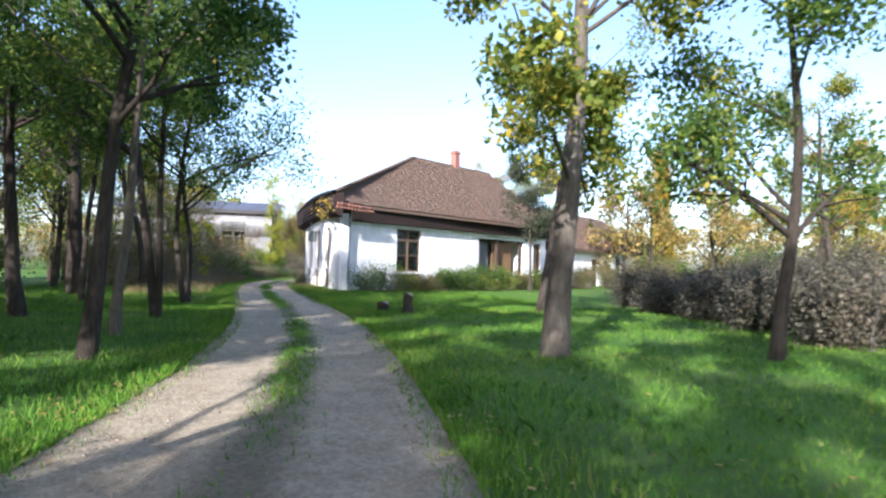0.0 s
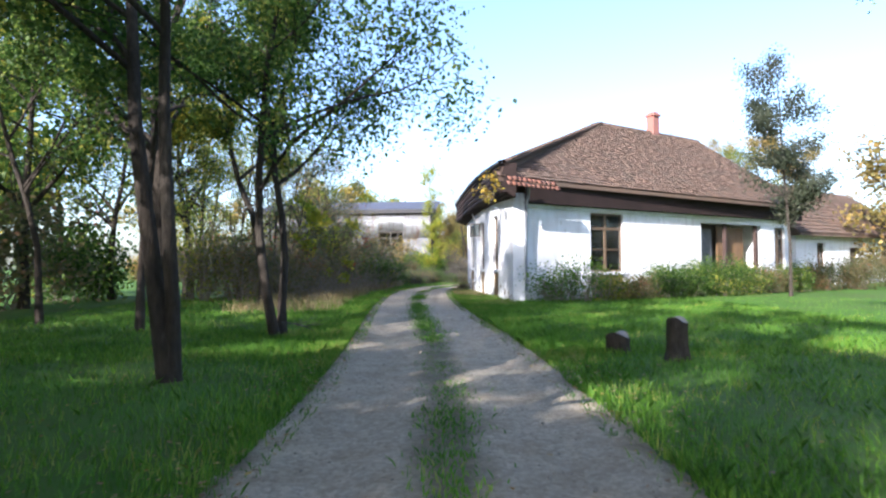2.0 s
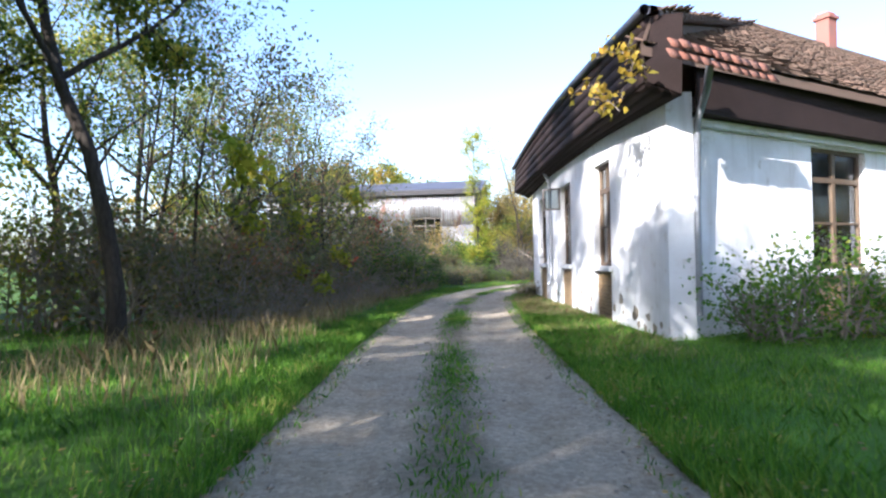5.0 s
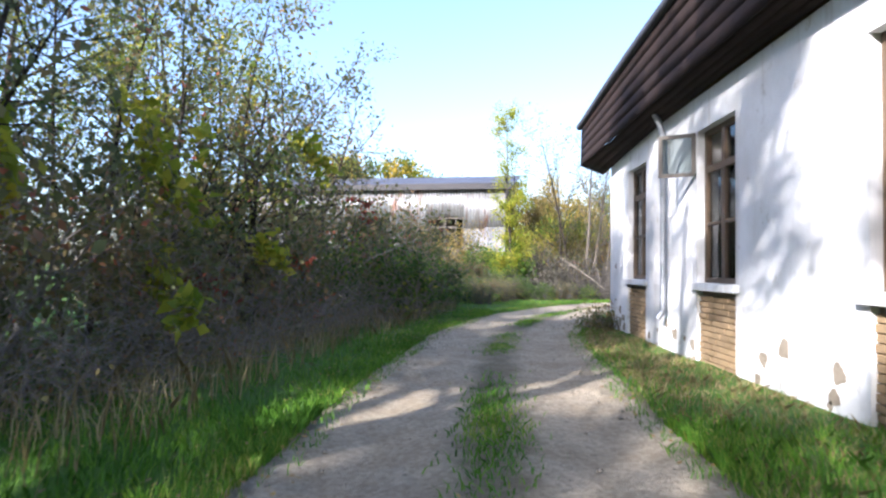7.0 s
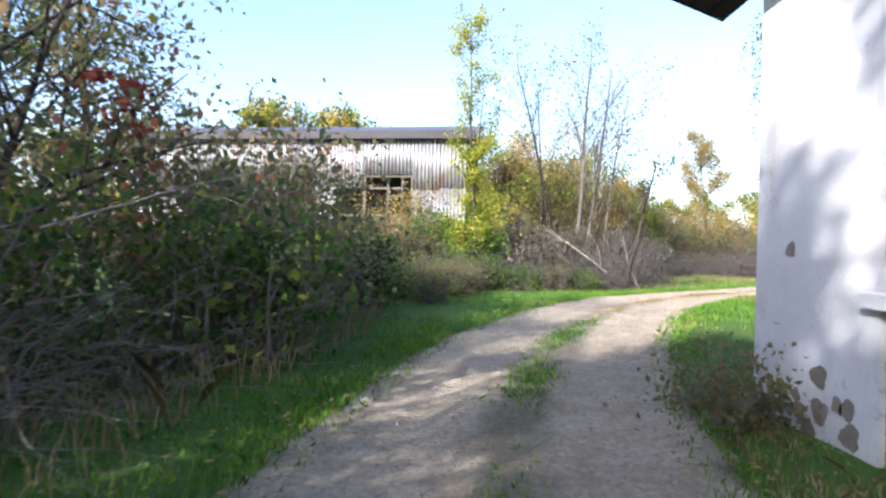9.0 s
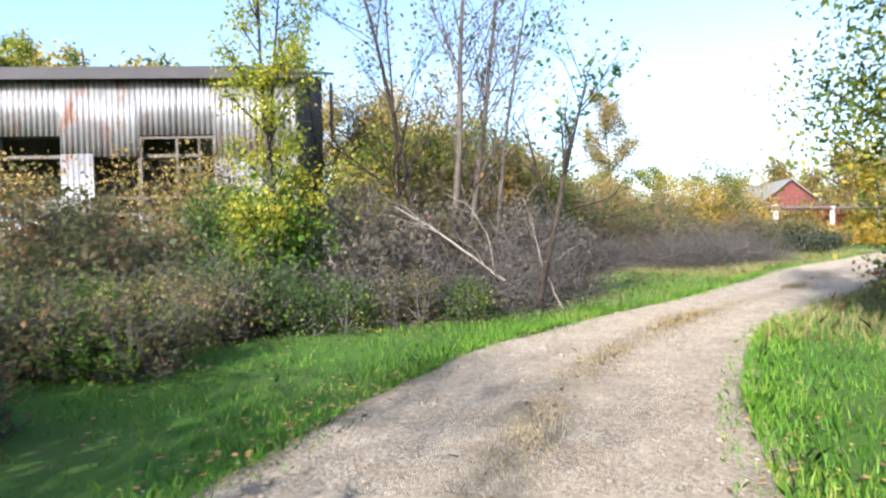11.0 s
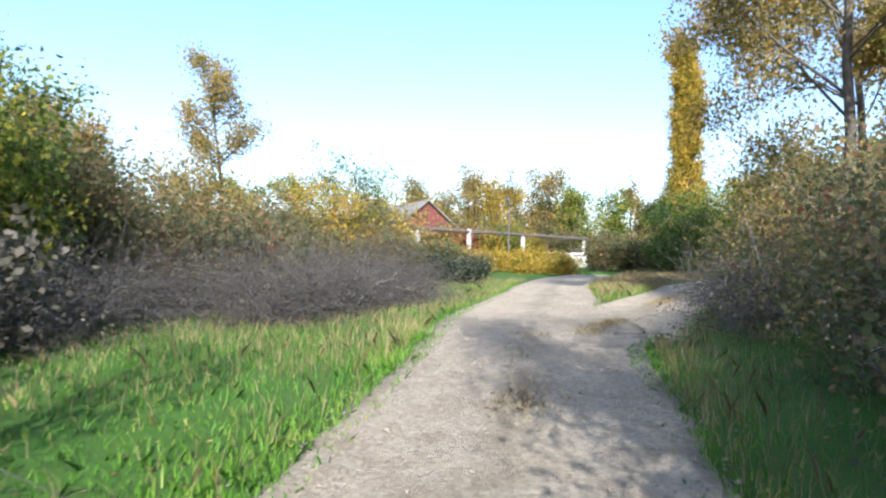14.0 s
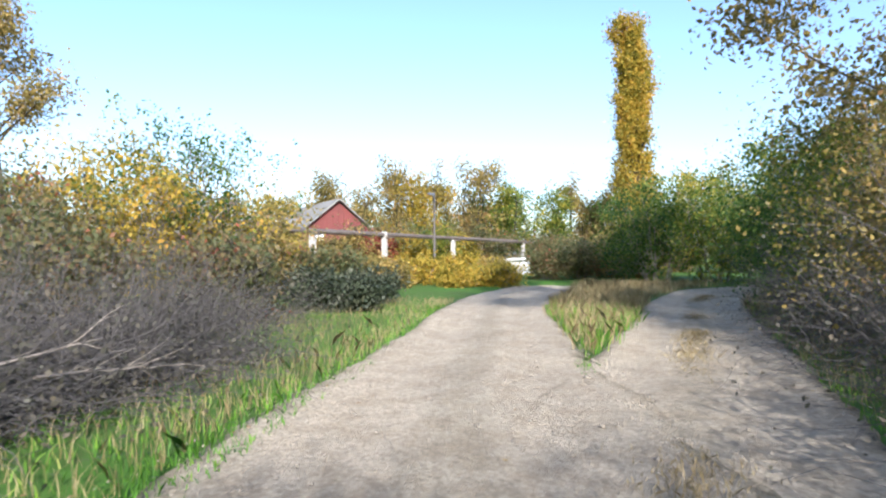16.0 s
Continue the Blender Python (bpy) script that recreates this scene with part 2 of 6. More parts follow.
def smooth_line(rows, step):
    rows = np.array(rows, float)
    s = np.r_[0, np.cumsum(np.hypot(*np.diff(rows[:, :2], axis=0).T))]
    t = np.arange(0, s[-1], step)
    fine = np.stack([np.interp(t, s, rows[:, k]) for k in range(3)], 1)
    k = max(3, int(2.5 / step)) | 1
    pad = np.concatenate([fine[:1].repeat(k // 2, 0), fine, fine[-1:].repeat(k // 2, 0)])
    return np.stack([np.convolve(pad[:, i], np.ones(k) / k, "valid") for i in range(3)], 1)


ROAD_FINE, BRANCH_FINE = smooth_line(ROAD, 0.25), smooth_line(BRANCH, 0.25)


def road_offset(x, y):
    """Distance from the nearer road's middle, as a share of its half width there."""
    best = np.full(np.shape(x), 99.0)
    for line in (ROAD_FINE[::2], BRANCH_FINE[::2]):
        d = np.hypot(np.asarray(x)[..., None] - line[:, 0], np.asarray(y)[..., None] - line[:, 1])
        i = d.argmin(-1)
        best = np.minimum(best, np.take_along_axis(d, i[..., None], -1)[..., 0] / line[i, 2])
    return best


def lump(x, y, s, seed=0.0):
    return noise.noise(Vector((x * s, y * s, seed)))


def ground_height(x, y):
    return 0.05 * lump(x, y, 0.25, 3.0) + 0.03 * lump(x, y, 1.1, 7.0) + 0.04


def make_ground():
    xs = np.unique(np.r_[-1500, -600, -250, -120, -60, -40, np.arange(-30, 70.1, 0.8), 80, 95, 120, 170, 300, 700, 1500])
    ys = np.unique(np.r_[-1500, -600, -250, -120, -60, -40, np.arange(-24, 90.1, 0.8), 100, 120, 170, 300, 700, 1500])
    X, Y = np.meshgrid(xs, ys)
    r = road_offset(X.ravel(), Y.ravel())
    v = [(x, y, ground_height(x, y) - 0.14 * max(0.0, min(1.0, (1.35 - k) / 0.5))) for x, y, k in zip(X.ravel(), Y.ravel(), r)]
    n = len(xs)
    f = [(j * n + i, j * n + i + 1, (j + 1) * n + i + 1, (j + 1) * n + i) for j in range(len(ys) - 1) for i in range(n - 1)]
    tagged(raw("ground", v, f, M_GROUND, smooth=True), "grassy soil with fallen leaves and bare patches", "ground", kind="structure")


def make_road(name, line, lift, label):
    across = np.linspace(-1, 1, 25)
    v, uv = [], []
    for i, (x, y, w) in enumerate(line):
        a, b = line[max(i - 1, 0)], line[min(i + 1, len(line) - 1)]
        d = np.array([b[0] - a[0], b[1] - a[1]])
        d /= np.linalg.norm(d)
        s = np.array([d[1], -d[0]])
        for k in across:
            ww = w * (1 + 0.10 * lump(i * 0.25, k, 0.9, 5.0 + lift * 100) * abs(k) + 0.05 * lump(i * 0.25, k, 3.1, 9.0) * abs(k))
            px, py = x + s[0] * k * ww, y + s[1] * k * ww
            z = 0.012 + lift - 0.03 * math.exp(-((abs(k) - 0.5) / 0.2) ** 2) + 0.012 * lump(px, py, 1.7, 2.0) - (0.035 if abs(k) > 0.95 else 0.0) - (0.02 if lift and i < 26 else 0.0)
            v.append((px, py, z))
            uv.append((k * 0.5 + 0.5, i * 0.25 + (500.0 if lift else 0.0)))
    m = len(across)
    f = [(i * m + j, i * m + j + 1, (i + 1) * m + j + 1, (i + 1) * m + j) for i in range(len(line) - 1) for j in range(m - 1)]
    tagged(raw(name, v, f, M_ROAD, smooth=True, uv=uv), label, "road", kind="structure")


def road_build(t, bsdf):
    v = coords(t)
    pale = mix(t, noise_fac(t, v, 0.5, 5, 0.6), (0.62, 0.51, 0.345), (0.48, 0.39, 0.265))
    grit = noise_fac(t, v, 34.0, 6, 0.75, 0.3, 0.7)
    base = mix(t, grit, mix(t, 0.4, pale, (0.14, 0.118, 0.092)), mix(t, 0.6, pale, (0.46, 0.42, 0.35)))
    peb = nd(t, "ShaderNodeTexVoronoi", Scale=30.0, Randomness=1.0)
    t.links.new(v, peb.inputs["Vector"])
    tone = t.nodes.new("ShaderNodeRGBToBW")
    t.links.new(peb.outputs["Color"], tone.inputs[0])
    shade = nd(t, "ShaderNodeMapRange")
    shade.inputs["To Min"].default_value, shade.inputs["To Max"].default_value = 0.78, 1.26
    t.links.new(tone.outputs[0], shade.inputs["Value"])
    base = mix(t, 1.0, base, shade.outputs[0], "MULTIPLY")
    rut = mix(t, noise_fac(t, coords(t, (1.0, 1.0, 1.0)), 2.6, 4, 0.6, 0.42, 0.62), (1.0, 1.0, 1.0), (0.82, 0.79, 0.75))
    base = mix(t, 0.8, base, rut, "MULTIPLY")
    hgt = t.nodes.new("ShaderNodeMath")
    hgt.operation = "MULTIPLY_ADD"
    hgt.inputs[1].default_value = -0.9
    t.links.new(peb.outputs["Distance"], hgt.inputs[0])
    t.links.new(grit, hgt.inputs[2])
    uvn = t.nodes.new("ShaderNodeUVMap")
    sep = t.nodes.new("ShaderNodeSeparateXYZ")
    t.links.new(uvn.outputs["UV"], sep.inputs[0])
    sub = t.nodes.new("ShaderNodeMath")
    sub.operation = "SUBTRACT"
    sub.inputs[1].default_value = 0.5
    t.links.new(sep.outputs["X"], sub.inputs[0])
    ab = t.nodes.new("ShaderNodeMath")
    ab.operation = "ABSOLUTE"
    t.links.new(sub.outputs[0], ab.inputs[0])
    wob = nd(t, "ShaderNodeTexNoise", Scale=1.6, Detail=6.0, Roughness=0.65)
    t.links.new(v, wob.inputs["Vector"])
    ma = t.nodes.new("ShaderNodeMath")
    ma.operation = "MULTIPLY_ADD"
    ma.inputs[1].default_value, ma.inputs[2].default_value = 0.22, -0.11
    t.links.new(wob.outputs["Fac"], ma.inputs[0])
    ad = t.nodes.new("ShaderNodeMath")
    t.links.new(ab.outputs[0], ad.inputs[0])
    t.links.new(ma.outputs[0], ad.inputs[1])
    mid = nd(t, "ShaderNodeMapRange")
    mid.inputs["From Min"].default_value, mid.inputs["From Max"].default_value = 0.12, 0.04
    t.links.new(ad.outputs[0], mid.inputs["Value"])
    edge = nd(t, "ShaderNodeMapRange")
    edge.inputs["From Min"].default_value, edge.inputs["From Max"].default_value = 0.43, 0.5
    edge.inputs["To Max"].default_value = 0.6
    t.links.new(ad.outputs[0], edge.inputs["Value"])
    soil = mix(t, noise_fac(t, v, 6.0), (0.085, 0.07, 0.045), (0.05, 0.06, 0.022))
    along = nd(t, "ShaderNodeMapRange")
    along.inputs["From Min"].default_value, along.inputs["From Max"].default_value = MID_FROM, MID_TO
    along.inputs["To Min"].default_value, along.inputs["To Max"].default_value = 0.55, 0.18
    t.links.new(sep.outputs["Y"], along.inputs["Value"])
    strip = t.nodes.new("ShaderNodeMath")
    strip.operation = "MULTIPLY"
    t.links.new(mid.outputs[0], strip.inputs[0])
    t.links.new(along.outputs[0], strip.inputs[1])
    c = mix(t, strip.outputs[0], base, soil)
    c = mix(t, edge.outputs[0], c, soil)
    t.links.new(c, bsdf.inputs["Base Color"])
    bump(t, bsdf, hgt.outputs[0], 0.9, 0.02)


MID_FROM, MID_TO = 0.25 * int(np.argmax(ROAD_FINE[:, 1] > 38.0)), 0.25 * int(np.argmax(ROAD_FINE[:, 1] > 48.0))
M_ROAD = mat("gravel_track", road_build, 0.95)
make_ground()
make_road("road", ROAD_FINE, 0.0, "rutted pale gravel track with a grassy middle strip")
make_road("road", BRANCH_FINE, 0.006, "pale gravel side track branching off round an island")

# ---- more materials ----
def plaster_build(t, bsdf):
    v = coords(t)
    c = mix(t, noise_fac(t, v, 0.9, 6, 0.65), (0.74, 0.745, 0.75), (0.60, 0.59, 0.57))
    c = mix(t, noise_fac(t, v, 3.2, 8, 0.75, 0.58, 0.68), c, (0.45, 0.42, 0.37))
    fine = noise_fac(t, v, 26.0, 6, 0.7)
    streak = noise_fac(t, coords(t, (5, 5, 0.35)), 1.0, 5, 0.6, 0.55, 0.75)
    c = mix(t, streak, c, (0.52, 0.50, 0.47))
    t.links.new(c, bsdf.inputs["Base Color"])
    bump(t, bsdf, fine, 0.35, 0.01)


def corrugated_build(t, bsdf):
    v = coords(t)
    c = mix(t, noise_fac(t, v, 1.3, 5, 0.6), (0.27, 0.275, 0.28), (0.18, 0.183, 0.187))
    rust = noise_fac(t, coords(t, (1.6, 1.6, 0.45)), 1.1, 8, 0.72, 0.53, 0.66)
    c = mix(t, rust, c, (0.16, 0.07, 0.035))
    c = mix(t, noise_fac(t, coords(t, (9, 9, 0.6)), 1.0, 5, 0.6, 0.56, 0.7), c, (0.13, 0.10, 0.08))
    t.links.new(c, bsdf.inputs["Base Color"])
    rr = nd(t, "ShaderNodeMapRange")
    rr.inputs["To Min"].default_value, rr.inputs["To Max"].default_value = 0.42, 0.9
    t.links.new(rust, rr.inputs["Value"])
    t.links.new(rr.outputs[0], bsdf.inputs["Roughness"])
    bump(t, bsdf, noise_fac(t, v, 12.0, 6, 0.7), 0.25, 0.008)


def varied(c1, c2, c3, rough=0.85):
    """Pieces that differ one from another in tone."""
    def build(t, bsdf):
        v = coords(t)
        info = t.nodes.new("ShaderNodeObjectInfo")
        geo = t.nodes.new("ShaderNodeNewGeometry")
        ad = t.nodes.new("ShaderNodeMath")
        ad.operation = "ADD"
        t.links.new(info.outputs["Random"], ad.inputs[0])
        t.links.new(geo.outputs["Random Per Island"], ad.inputs[1])
        fr = t.nodes.new("ShaderNodeMath")
        fr.operation = "FRACT"
        t.links.new(ad.outputs[0], fr.inputs[0])
        c = mix(t, fr.outputs[0], c1, c2)
        c = mix(t, noise_fac(t, v, 1.6, 6, 0.7, 0.45, 0.7), c, c3)
        fine = noise_fac(t, v, 40.0, 5, 0.7)
        t.links.new(c, bsdf.inputs["Base Color"])
        bump(t, bsdf, fine, 0.4, 0.006)
    return build


def glass_mat(name):
    m = bpy.data.materials.new(name)
    m.use_nodes = True
    t = m.node_tree
    t.nodes.remove(t.nodes["Principled BSDF"])
    tr, gl = t.nodes.new("ShaderNodeBsdfTransparent"), t.nodes.new("ShaderNodeBsdfGlossy")
    tr.inputs["Color"].default_value = (0.62, 0.66, 0.66, 1)
    gl.inputs["Roughness"].default_value = 0.08
    gl.inputs["Color"].default_value = (0.9, 0.93, 0.95, 1)
    fr = nd(t, "ShaderNodeFresnel", IOR=1.5)
    mx = t.nodes.new("ShaderNodeMixShader")
    t.links.new(fr.outputs[0], mx.inputs[0])
    t.links.new(tr.outputs[0], mx.inputs[1])
    t.links.new(gl.outputs[0], mx.inputs[2])
    t.links.new(mx.outputs[0], t.nodes["Material Output"].inputs["Surface"])
    return m


M_PLASTER = mat("flaking_white_plaster", plaster_build, 0.9)
M_CORR = mat("weathered_corrugated_iron", corrugated_build, 0.5, 0.35)
M_TILE = mat("old_clay_tile", varied((0.132, 0.09, 0.066), (0.158, 0.104, 0.076), (0.108, 0.086, 0.066)), 0.9)
M_TILE_RED = mat("fresh_clay_tile", varied((0.24, 0.10, 0.065), (0.19, 0.085, 0.06), (0.14, 0.085, 0.065)), 0.85)
M_BRICK = mat("yellow_brown_brick", varied((0.30, 0.215, 0.12), (0.25, 0.175, 0.10), (0.20, 0.145, 0.09)), 0.9)
M_BRICK_RED = mat("red_brick", varied((0.30, 0.13, 0.10), (0.24, 0.105, 0.085), (0.19, 0.12, 0.10)), 0.9)
M_MORTAR = mat("crumbling_mortar", two_tone((0.26, 0.22, 0.17), (0.19, 0.16, 0.12), (0.33, 0.29, 0.23), 2, 30, 0.5))
M_WOOD_Y = mat("ochre_painted_wood", two_tone((0.23, 0.125, 0.05), (0.16, 0.09, 0.04), (0.09, 0.06, 0.035), 2.0, 30, 0.55, stretch=(1, 1, 0.3)), 0.6)
M_WOOD_D = mat("dark_brown_boards", two_tone((0.05, 0.028, 0.022), (0.075, 0.042, 0.032), (0.03, 0.02, 0.016), 1.2, 26, 0.5), 0.8)
# eaves boards: shade under the roof edge is put into this near-black colour
M_EAVE_SHADE = mat("shade_dark_eaves_boards", two_tone((0.026, 0.017, 0.015), (0.036, 0.023, 0.02), (0.014, 0.011, 0.010), 1.2, 26, 0.5), 0.85)
M_WOOD_G = mat("grey_weathered_wood", two_tone((0.16, 0.145, 0.125), (0.11, 0.1, 0.088), (0.06, 0.05, 0.042), 1.5, 28, 0.6, stretch=(1, 1, 0.25)), 0.85)
M_WOOD_B = mat("brown_painted_wood", two_tone((0.15, 0.095, 0.05), (0.10, 0.066, 0.04), (0.055, 0.042, 0.03), 2.0, 30, 0.55, stretch=(1, 1, 0.3)), 0.6)
M_TAR = mat("tarred_board", two_tone((0.022, 0.021, 0.024), (0.035, 0.032, 0.035), (0.012, 0.012, 0.012), 1.2, 20, 0.5), 0.7)
M_GREYDOOR = mat("faded_grey_blue_paint", two_tone((0.17, 0.19, 0.21), (0.12, 0.13, 0.14), (0.08, 0.08, 0.08), 1.5, 20, 0.4), 0.7)
M_CONC = mat("pale_concrete", two_tone((0.48, 0.46, 0.41), (0.38, 0.36, 0.32), (0.27, 0.25, 0.22), 1.5, 20, 0.4), 0.9)
M_PIPE = mat("rusty_wrapped_pipe", two_tone((0.09, 0.065, 0.05), (0.15, 0.13, 0.11), (0.06, 0.04, 0.03), 2.5, 20, 0.5), 0.8)
M_TIN = mat("dull_zinc", two_tone((0.30, 0.32, 0.35), (0.22, 0.24, 0.27), (0.15, 0.13, 0.12), 2.0, 20, 0.4), 0.45, 0.6)
M_SLATE = mat("blue_grey_sheet_roof", two_tone((0.085, 0.09, 0.12), (0.06, 0.062, 0.075), (0.035, 0.03, 0.03), 1.0, 16, 0.5), 0.55)
M_REDWALL = mat("dull_red_painted_boards", two_tone((0.17, 0.035, 0.028), (0.12, 0.03, 0.025), (0.07, 0.028, 0.022), 1.2, 18, 0.45), 0.8)
M_GREYROOF = mat("grey_felt_roof", two_tone((0.26, 0.25, 0.22), (0.2, 0.19, 0.17), (0.12, 0.11, 0.1), 1.0, 14, 0.4), 0.85)
M_WHITE = mat("white_paint", two_tone((0.8, 0.8, 0.79), (0.7, 0.7, 0.68), (0.6, 0.58, 0.55), 1.0, 20, 0.2), 0.6)
M_STONE = mat("pale_gravel", varied((0.34, 0.295, 0.225), (0.23, 0.2, 0.155), (0.29, 0.25, 0.195)), 0.95)
M_GLASS = glass_mat("dusty_window_glass")
# plaster colour darkened to give the gloom of the room and porch recess
M_INNER_SHADE = mat("shade_dark_plaster", two_tone((0.14, 0.13, 0.115), (0.1, 0.09, 0.08), (0.07, 0.06, 0.05), 1.0, 9, 0.4), 0.95)

L_DEEP = leaf_mat("deep_green_leaves", [(0.0, (0.030, 0.068, 0.014)), (0.45, (0.072, 0.14, 0.027)), (0.75, (0.16, 0.235, 0.04)), (0.95, (0.40, 0.40, 0.065)), (1.0, (0.52, 0.42, 0.07))], 0.6)
L_LIGHT = leaf_mat("yellow_green_leaves", [(0.0, (0.047, 0.088, 0.014)), (0.4, (0.115, 0.169, 0.024)), (0.75, (0.297, 0.297, 0.038)), (1.0, (0.567, 0.432, 0.054))])
L_BRUSH = leaf_mat("brown_green_leaves", [(0.0, (0.085, 0.105, 0.045)), (0.4, (0.15, 0.165, 0.065)), (0.65, (0.225, 0.195, 0.08)), (0.88, (0.30, 0.195, 0.095)), (1.0, (0.42, 0.13, 0.075))], 0.6)
# withered leaves with shade and haze greyed into their colour
L_HEAP = leaf_mat("withered_shade_greyed_leaves", [(0.0, (0.05, 0.052, 0.034)), (0.4, (0.085, 0.080, 0.055)), (0.75, (0.13, 0.112, 0.08)), (1.0, (0.2, 0.165, 0.11))], 0.4)
L_YELLOW = leaf_mat("autumn_yellow_leaves", [(0.0, (0.13, 0.135, 0.020)), (0.35, (0.30, 0.245, 0.032)), (0.7, (0.52, 0.365, 0.045)), (1.0, (0.58, 0.32, 0.05))])
L_OCHRE = leaf_mat("ochre_leaves", [(0.0, (0.10, 0.10, 0.032)), (0.4, (0.24, 0.195, 0.055)), (0.75, (0.42, 0.305, 0.085)), (1.0, (0.47, 0.27, 0.11))])
L_LIME = leaf_mat("large_yellow_green_leaves", [(0.0, (0.14, 0.20, 0.02)), (0.5, (0.30, 0.34, 0.03)), (1.0, (0.55, 0.46, 0.05))], 0.55)
L_GREEN = leaf_mat("bright_green_leaves", [(0.0, (0.045, 0.12, 0.012)), (0.5, (0.10, 0.22, 0.022)), (0.9, (0.24, 0.32, 0.04)), (1.0, (0.42, 0.38, 0.06))], 0.55)
L_DARK = leaf_mat("dark_conifer_needles", [(0.0, (0.03, 0.042, 0.022)), (0.6, (0.055, 0.066, 0.036)), (1.0, (0.12, 0.115, 0.07))], 0.3)
L_RED = leaf_mat("red_creeper_leaves", [(0.0, (0.10, 0.028, 0.02)), (0.5, (0.28, 0.06, 0.04)), (1.0, (0.46, 0.13, 0.06))])
L_GRASS = leaf_mat("fresh_grass", [(0.0, (0.040, 0.105, 0.010)), (0.45, (0.095, 0.235, 0.018)), (0.8, (0.19, 0.33, 0.032)), (1.0, (0.40, 0.36, 0.095))], 0.35)
L_DRY = leaf_mat("dry_grass", [(0.0, (0.138, 0.109, 0.046)), (0.5, (0.276, 0.207, 0.092)), (1.0, (0.483, 0.391, 0.207))], 0.3)
L_LITTER = leaf_mat("fallen_leaves", [(0.0, (0.115, 0.075, 0.034)), (0.5, (0.253, 0.149, 0.057)), (1.0, (0.460, 0.322, 0.081))], 0.1)


# ---- the white house ----
HA, HU, HN = Vector((5.28, 25.75, 0)), Vector((0.873, 0.488, 0)), Vector((-0.488, 0.873, 0))
HB = Vector((5.28, 37.8, 0))
WALL_H = 3.56


def wall_mesh(origin, along, inward, length, height, thick, holes, z0=0.0):
    """A wall with openings that go right through; holes are (u0, u1, z0, z1)."""
    us = sorted({0.0, length, *(h[0] for h in holes), *(h[1] for h in holes)})
    zs = sorted({z0, height, *(h[2] for h in holes), *(h[3] for h in holes)})
    solid = lambda i, j: 0 <= i < len(us) - 1 and 0 <= j < len(zs) - 1 and not any(
        h[0] <= (us[i] + us[i + 1]) / 2 <= h[1] and h[2] <= (zs[j] + zs[j + 1]) / 2 <= h[3] for h in holes)
    bm, made = bmesh.new(), {}

    def vert(i, j, k):
        if (i, j, k) not in made:
            made[i, j, k] = bm.verts.new(origin + along * us[i] + inward * (thick * k) + Vector((0, 0, zs[j])))
        return made[i, j, k]
    for i in range(len(us) - 1):
        for j in range(len(zs) - 1):
            if not solid(i, j):
                continue
            bm.faces.new([vert(i, j, 0), vert(i + 1, j, 0), vert(i + 1, j + 1, 0), vert(i, j + 1, 0)])
            bm.faces.new([vert(i, j, 1), vert(i, j + 1, 1), vert(i + 1, j + 1, 1), vert(i + 1, j, 1)])
            for di, dj, a, b in ((-1, 0, (i, j), (i, j + 1)), (1, 0, (i + 1, j), (i + 1, j + 1)), (0, -1, (i, j), (i + 1, j)), (0, 1, (i, j + 1), (i + 1, j + 1))):
                if not solid(i + di, j + dj):
                    bm.faces.new([vert(*a, 0), vert(*b, 0), vert(*b, 1), vert(*a, 1)])
    bmesh.ops.recalc_face_normals(bm, faces=bm.faces[:])
    return bm


def frame_on(origin, along, outward, u, z):
    """A pose whose x runs along a wall, y points out of it and z up (x to the left seen from outside where that keeps it right-handed)."""
    m = Matrix.Identity(4)
    m.col[0].xyz, m.col[1].xyz, m.col[2].xyz = along, outward, Vector((0, 0, 1))
    m.translation = origin + along * u + Vector((0, 0, z))
    return m


def make_window(parent, m, w, h, sill=True, bare_top=False, label="brown wooden casement window with dusty panes"):
    """Frame with a mullion and two transoms, its panes and its sill."""
    f, t = 0.07, h * 0.72
    panes = [(x0, x1, z0, z1) for x0, x1 in ((f, w / 2 - 0.05), (w / 2 + 0.05, w - f)) for z0, z1 in ((f, t * 0.52), (t * 0.52 + 0.035, t), (t + 0.09, h - f))]
    win = part("window", wall_mesh(Vector((0, -0.105, 0)), Vector((1, 0, 0)), Vector((0, -1, 0)), w, h, 0.07, panes), M_WOOD_B, parent, label)
    win.matrix_world = m
    for x0, x1, z0, z1 in panes:
        if not (bare_top and z0 > t and x0 < 0.2):
            part("pane", one_box(x0, x1, -0.146, -0.141, z0, z1), M_GLASS, win).visible_shadow = False
    if sill:
        part("sill", one_box(-0.10, w + 0.10, -0.16, 0.07, -0.10, -0.002, bevel=0.012), M_PLASTER, win, "white plastered sill")
    return win


BRICK = None


